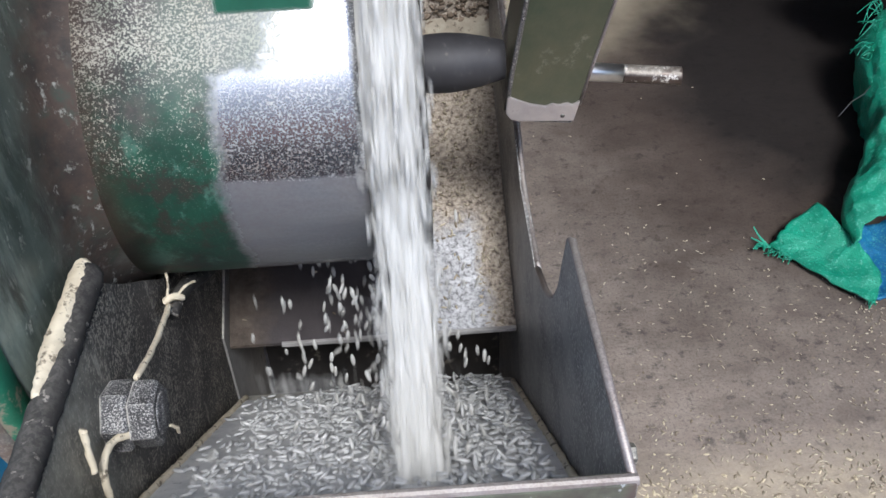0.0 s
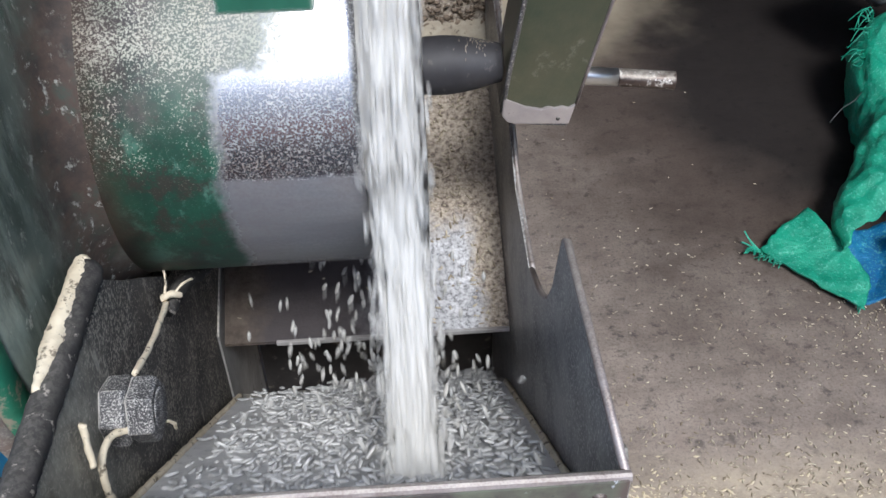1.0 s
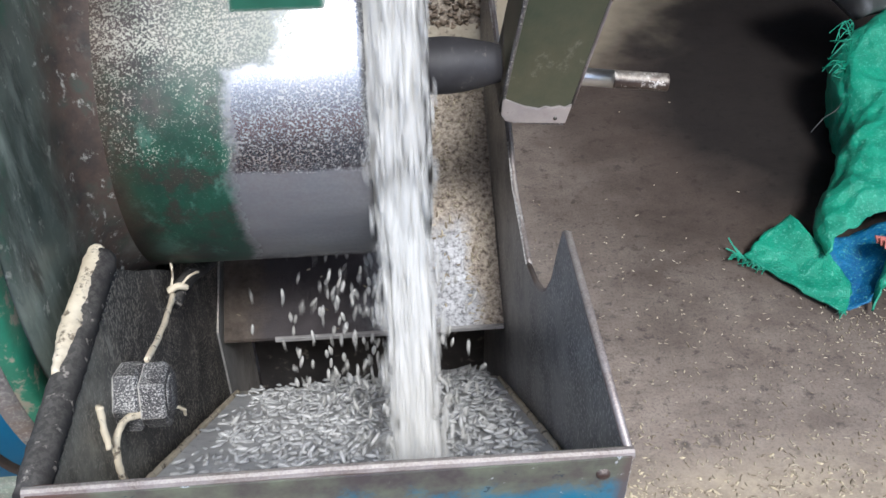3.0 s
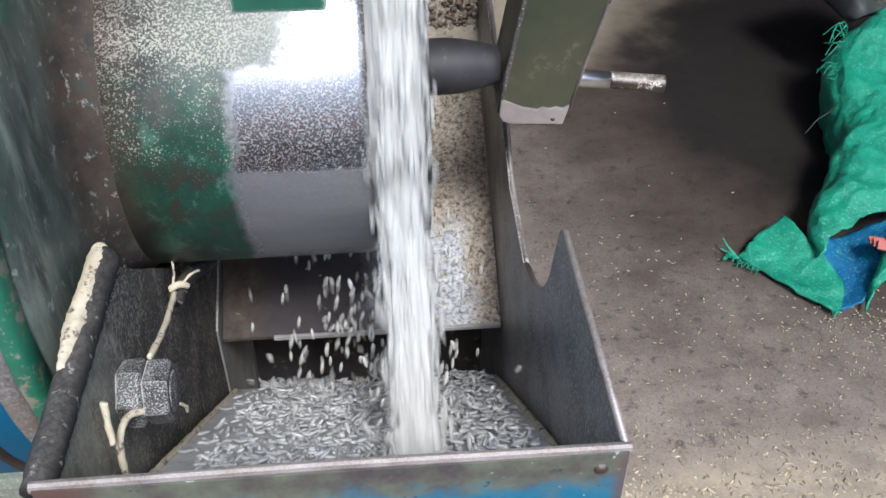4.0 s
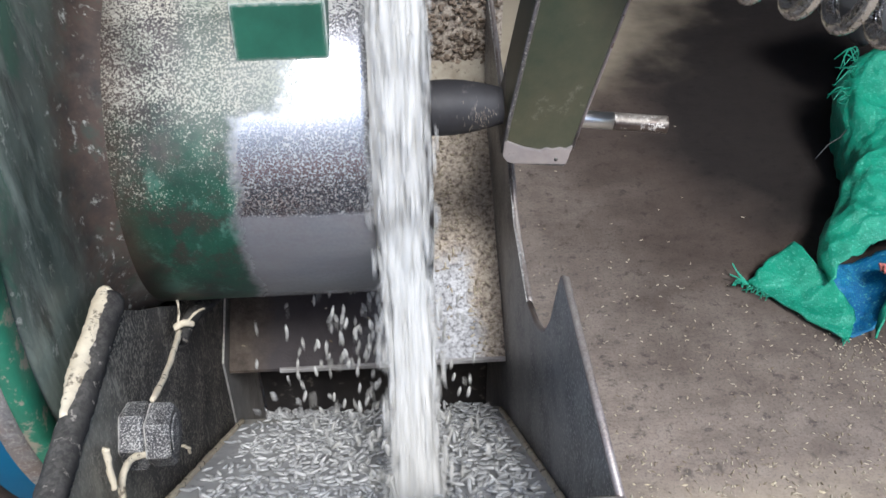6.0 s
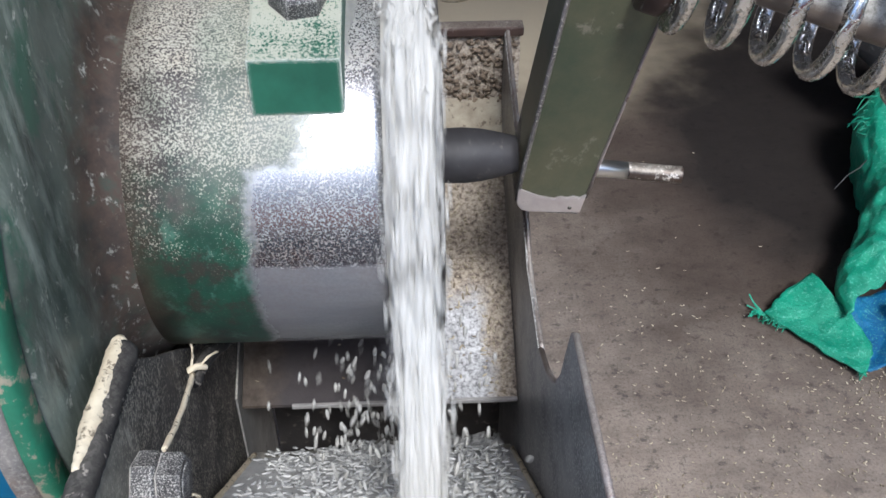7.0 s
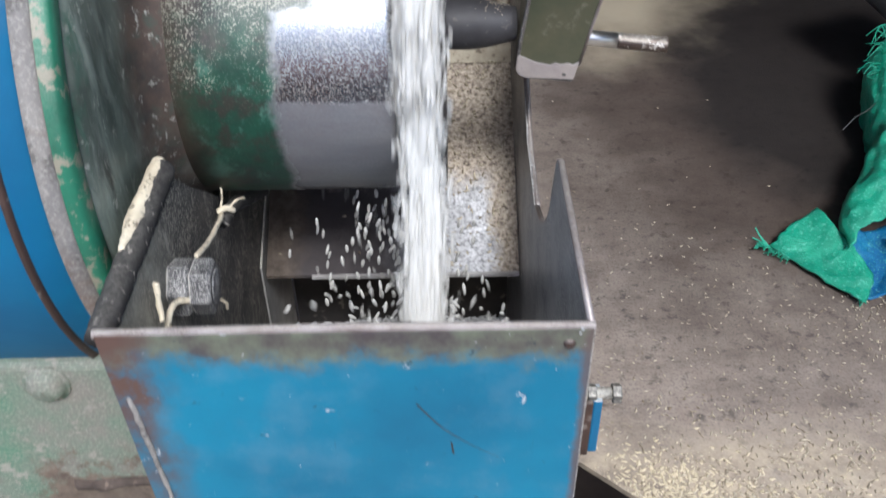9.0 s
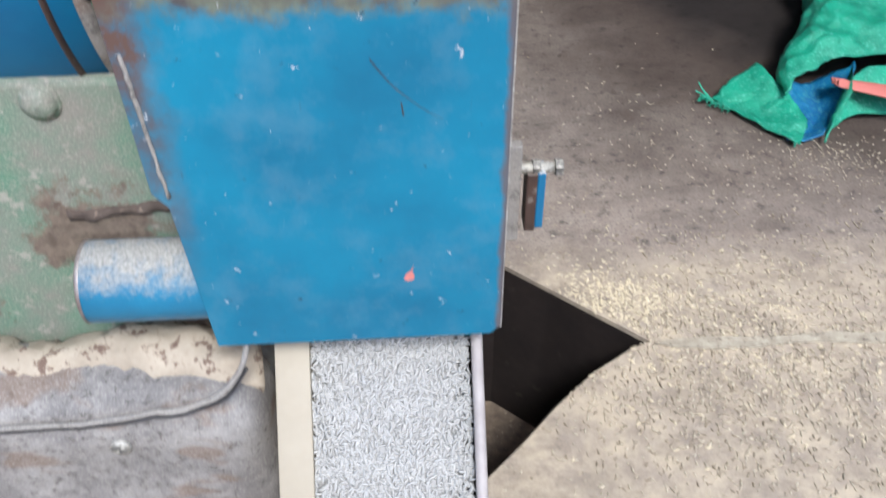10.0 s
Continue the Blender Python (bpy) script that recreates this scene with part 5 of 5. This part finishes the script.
def bran_flakes():
    verts, faces = [], []
    for _ in range(1700):
        if rng.random() < 0.5:
            x, y = rng.gauss(0.2, 0.045), rng.gauss(0.38, 0.028)
        else:
            x, y = rng.gauss(0.34, 0.13), rng.gauss(0.31, 0.07)
        if in_pit(x, y):
            continue
        r, k, spin = 0.0006 + 0.0028 * rng.random() ** 2, len(verts), rng.uniform(0, 3.14)
        verts.append((x, y, 0.001 + r * 0.35))
        for i in range(6):
            a = i * math.pi / 3 + rng.uniform(-0.3, 0.3)
            q = r * rng.uniform(0.6, 1.2)
            e, g = 1.7 * q * math.cos(a), 0.75 * q * math.sin(a)
            verts.append((x + e * math.cos(spin) - g * math.sin(spin), y + e * math.sin(spin) + g * math.cos(spin), 0.0006))
        faces += [(k, k + 1 + i, k + 1 + (i + 1) % 6) for i in range(6)]
    me = bpy.data.meshes.new("bran_flakes")
    me.from_pydata(verts, [], faces)
    me.materials.append(flake_mat)
    return me
tagged(new("bran_flakes", bran_flakes()), "small yellow bran lumps spilt beside the pit", "bran", kind="stuff")
joint = part("joint_bran", roughen(prism([(0.235, 0.298)] + [(0.26 + 0.05 * i, 0.3035 + 0.003 * math.sin(i * 2.1)) for i in range(20)] + [(1.25, 0.289)] + [(1.21 - 0.05 * i, 0.2875 + 0.004 * math.sin(i * 1.7)) for i in range(20)], "z", -0.002, 0.003), 0.0012, 60), bran_mat)
tagged(joint, "line of bran lying in the floor joint", "bran", kind="stuff")

# ---- moving rice ----
grain_meshes = [grains("rice_grain", [((0, 0, 0), (0.1 * k, 0, 1), 0.0078 + 0.0004 * k, 0.0031)], rice_white, 6) for k in range(3)]
STREAM = [(0.262, 0.776), (0.226, 0.757), (0.2, 0.729), (0.184, 0.695), (0.178, 0.66), (0.168, 0.633), (0.154, 0.61), (0.136, 0.59), (0.115, 0.572), (0.093, 0.556), (0.07, 0.538)]
def stream_at(u):
    f = max(0.0, min(0.9999, u)) * (len(STREAM) - 1)
    i = int(f)
    (y0, z0), (y1, z1) = STREAM[i], STREAM[i + 1]
    w = f - i
    return y0 + (y1 - y0) * w, z0 + (z1 - z0) * w, math.degrees(math.atan2(y1 - y0, z0 - z1))
def clump_mesh(k):
    """A lump of the stream: a dense white core, grains over it, and loose ones at its ragged sides."""
    r3 = random.Random(50 + k)
    wide = (0.84, 0.73, 0.9, 0.79, 0.84)[k]
    pl = []
    for q in range(16):
        pl.append(((wide * r3.uniform(-0.0095, 0.0095), r3.uniform(-0.0012, 0.0022), r3.uniform(-0.016, 0.016)), (r3.gauss(0, 0.03), 0, 1), r3.uniform(0.034, 0.05), r3.uniform(0.0055, 0.0085)))
    for _ in range(105):
        x = max(-1.15, min(1.15, r3.gauss(0, 0.62))) * 0.0122 * wide
        pl.append(((x, r3.gauss(-0.0005, 0.0018), r3.uniform(-0.03, 0.03)), (r3.gauss(0, 0.25), r3.gauss(0, 0.25), 1), r3.uniform(0.0066, 0.0088), r3.uniform(0.0026, 0.0033)))
    for _ in range(12):
        pl.append(((r3.choice((-1, 1, 1)) * r3.uniform(0.0105, 0.0175), r3.gauss(0, 0.004), r3.uniform(-0.03, 0.03)), (r3.gauss(0, 0.4), r3.gauss(0, 0.4), 1), r3.uniform(0.0066, 0.0084), 0.003))
    return grains("rice_clump", pl, rice_white)
CYCLE = 10
clump_meshes = [clump_mesh(k) for k in range(5)]
clumps = []
for k in range(20):
    c = new("rice_clump", clump_meshes[k % 5])
    tagged(c, "clump of white rice falling from the drum's outlet", "rice", "rice stream", "stuff")
    clumps.append((c, k * 0.5, rng.uniform(-0.0026, 0.0026), rng.uniform(-3, 3)))
drops = []
for k in range(300):
    g = new("rice_grain", grain_meshes[k % 3])
    tagged(g, "single white rice grain bouncing in the hopper", "rice", "bouncing grains")
    turn = [rng.uniform(-75, 75) for _ in range(3)]
    if k < 230:
        side = -abs(rng.gauss(0.03, 0.028)) if rng.random() < 0.74 else abs(rng.gauss(0.02, 0.016))
        x = max(-0.205, min(-0.012, -0.084 + side))
        drops.append((g, "fall", x, rng.uniform(0.19, 0.3), rng.uniform(-0.015, 0.015), rng.uniform(-0.03, 0.03), rng.randint(8, 12), rng.randint(0, 12), turn, rng.uniform(0.49, 0.57)))
    else:
        drops.append((g, "hop", -0.084 + rng.gauss(0, 0.016), 0.115, rng.gauss(0, 0.05), rng.uniform(-0.03, 0.13), rng.randint(9, 14), rng.randint(0, 12), turn, 0.0))


def motions():
    last = 300
    for c, phase, dx, lean in clumps:
        rows = []
        for f in range(last + 1):
            k = (f + phase) % CYCLE
            u = min(1.0, (k * 0.085 + k * k * 0.0031))
            y, z, tilt = stream_at(u)
            rows.append((f / FPS, pose(-0.0822 + dx, y, z, tilt, lean)))
        walk(c, rows)
    for g, way, x, y, dx, dy, count, phase, spin, top in drops:
        rows = []
        for f in range(last + 1):
            k = (f + phase) % count
            u = k / (count - 1)
            px, py = max(-0.2, min(-0.012, x + dx * u)), max(0.02, y + dy * u)
            end = slide_z(py) - 0.004
            if way == "fall":
                pz = top + (end - top) * (0.3 * u + 0.7 * u * u)
            else:
                pz = slide_z(0.115) + 0.012 + (end - slide_z(0.115) - 0.012) * u + 0.16 * u * (1 - u)
            rows.append((f / FPS, pose(px, py, pz, spin[0] * (1.4 * u - 0.4), spin[1] * (1.4 * u - 0.4), spin[2] * u)))
        walk(g, rows)
    for g, x, phase in bed_patches:
        rows = []
        for f in range(last + 1):
            k = (f + phase) % 36
            y, sink = (0.03 + 0.0091 * k, 0.0) if k < 33 else ((0.33, 0.06), (0.18, 0.08), (0.04, 0.05))[k - 33]
            rows.append((f / FPS, pose(x, y, slide_z(y) - sink, -DOWN)))
        walk(g, rows)
    for g, phase in chute_patches:
        rows = []
        for f in range(last + 1):
            k = (f + phase) % 40
            v, sink = (0.02 - 0.0115 * k, 0.0) if k < 37 else ((-0.44, 0.1), (-0.2, 0.1), (0.0, 0.09))[k - 37]
            rows.append((f / FPS, Matrix.Translation((-0.085, 0.06, 0.35)) @ S @ pose(0, v, -sink)))
        walk(g, rows)
    rows = [(0.1 * i, pose(-0.066, AX[0], AX[1], 45 * i)) for i in range(101)]
    walk(shaft, rows)


motions()
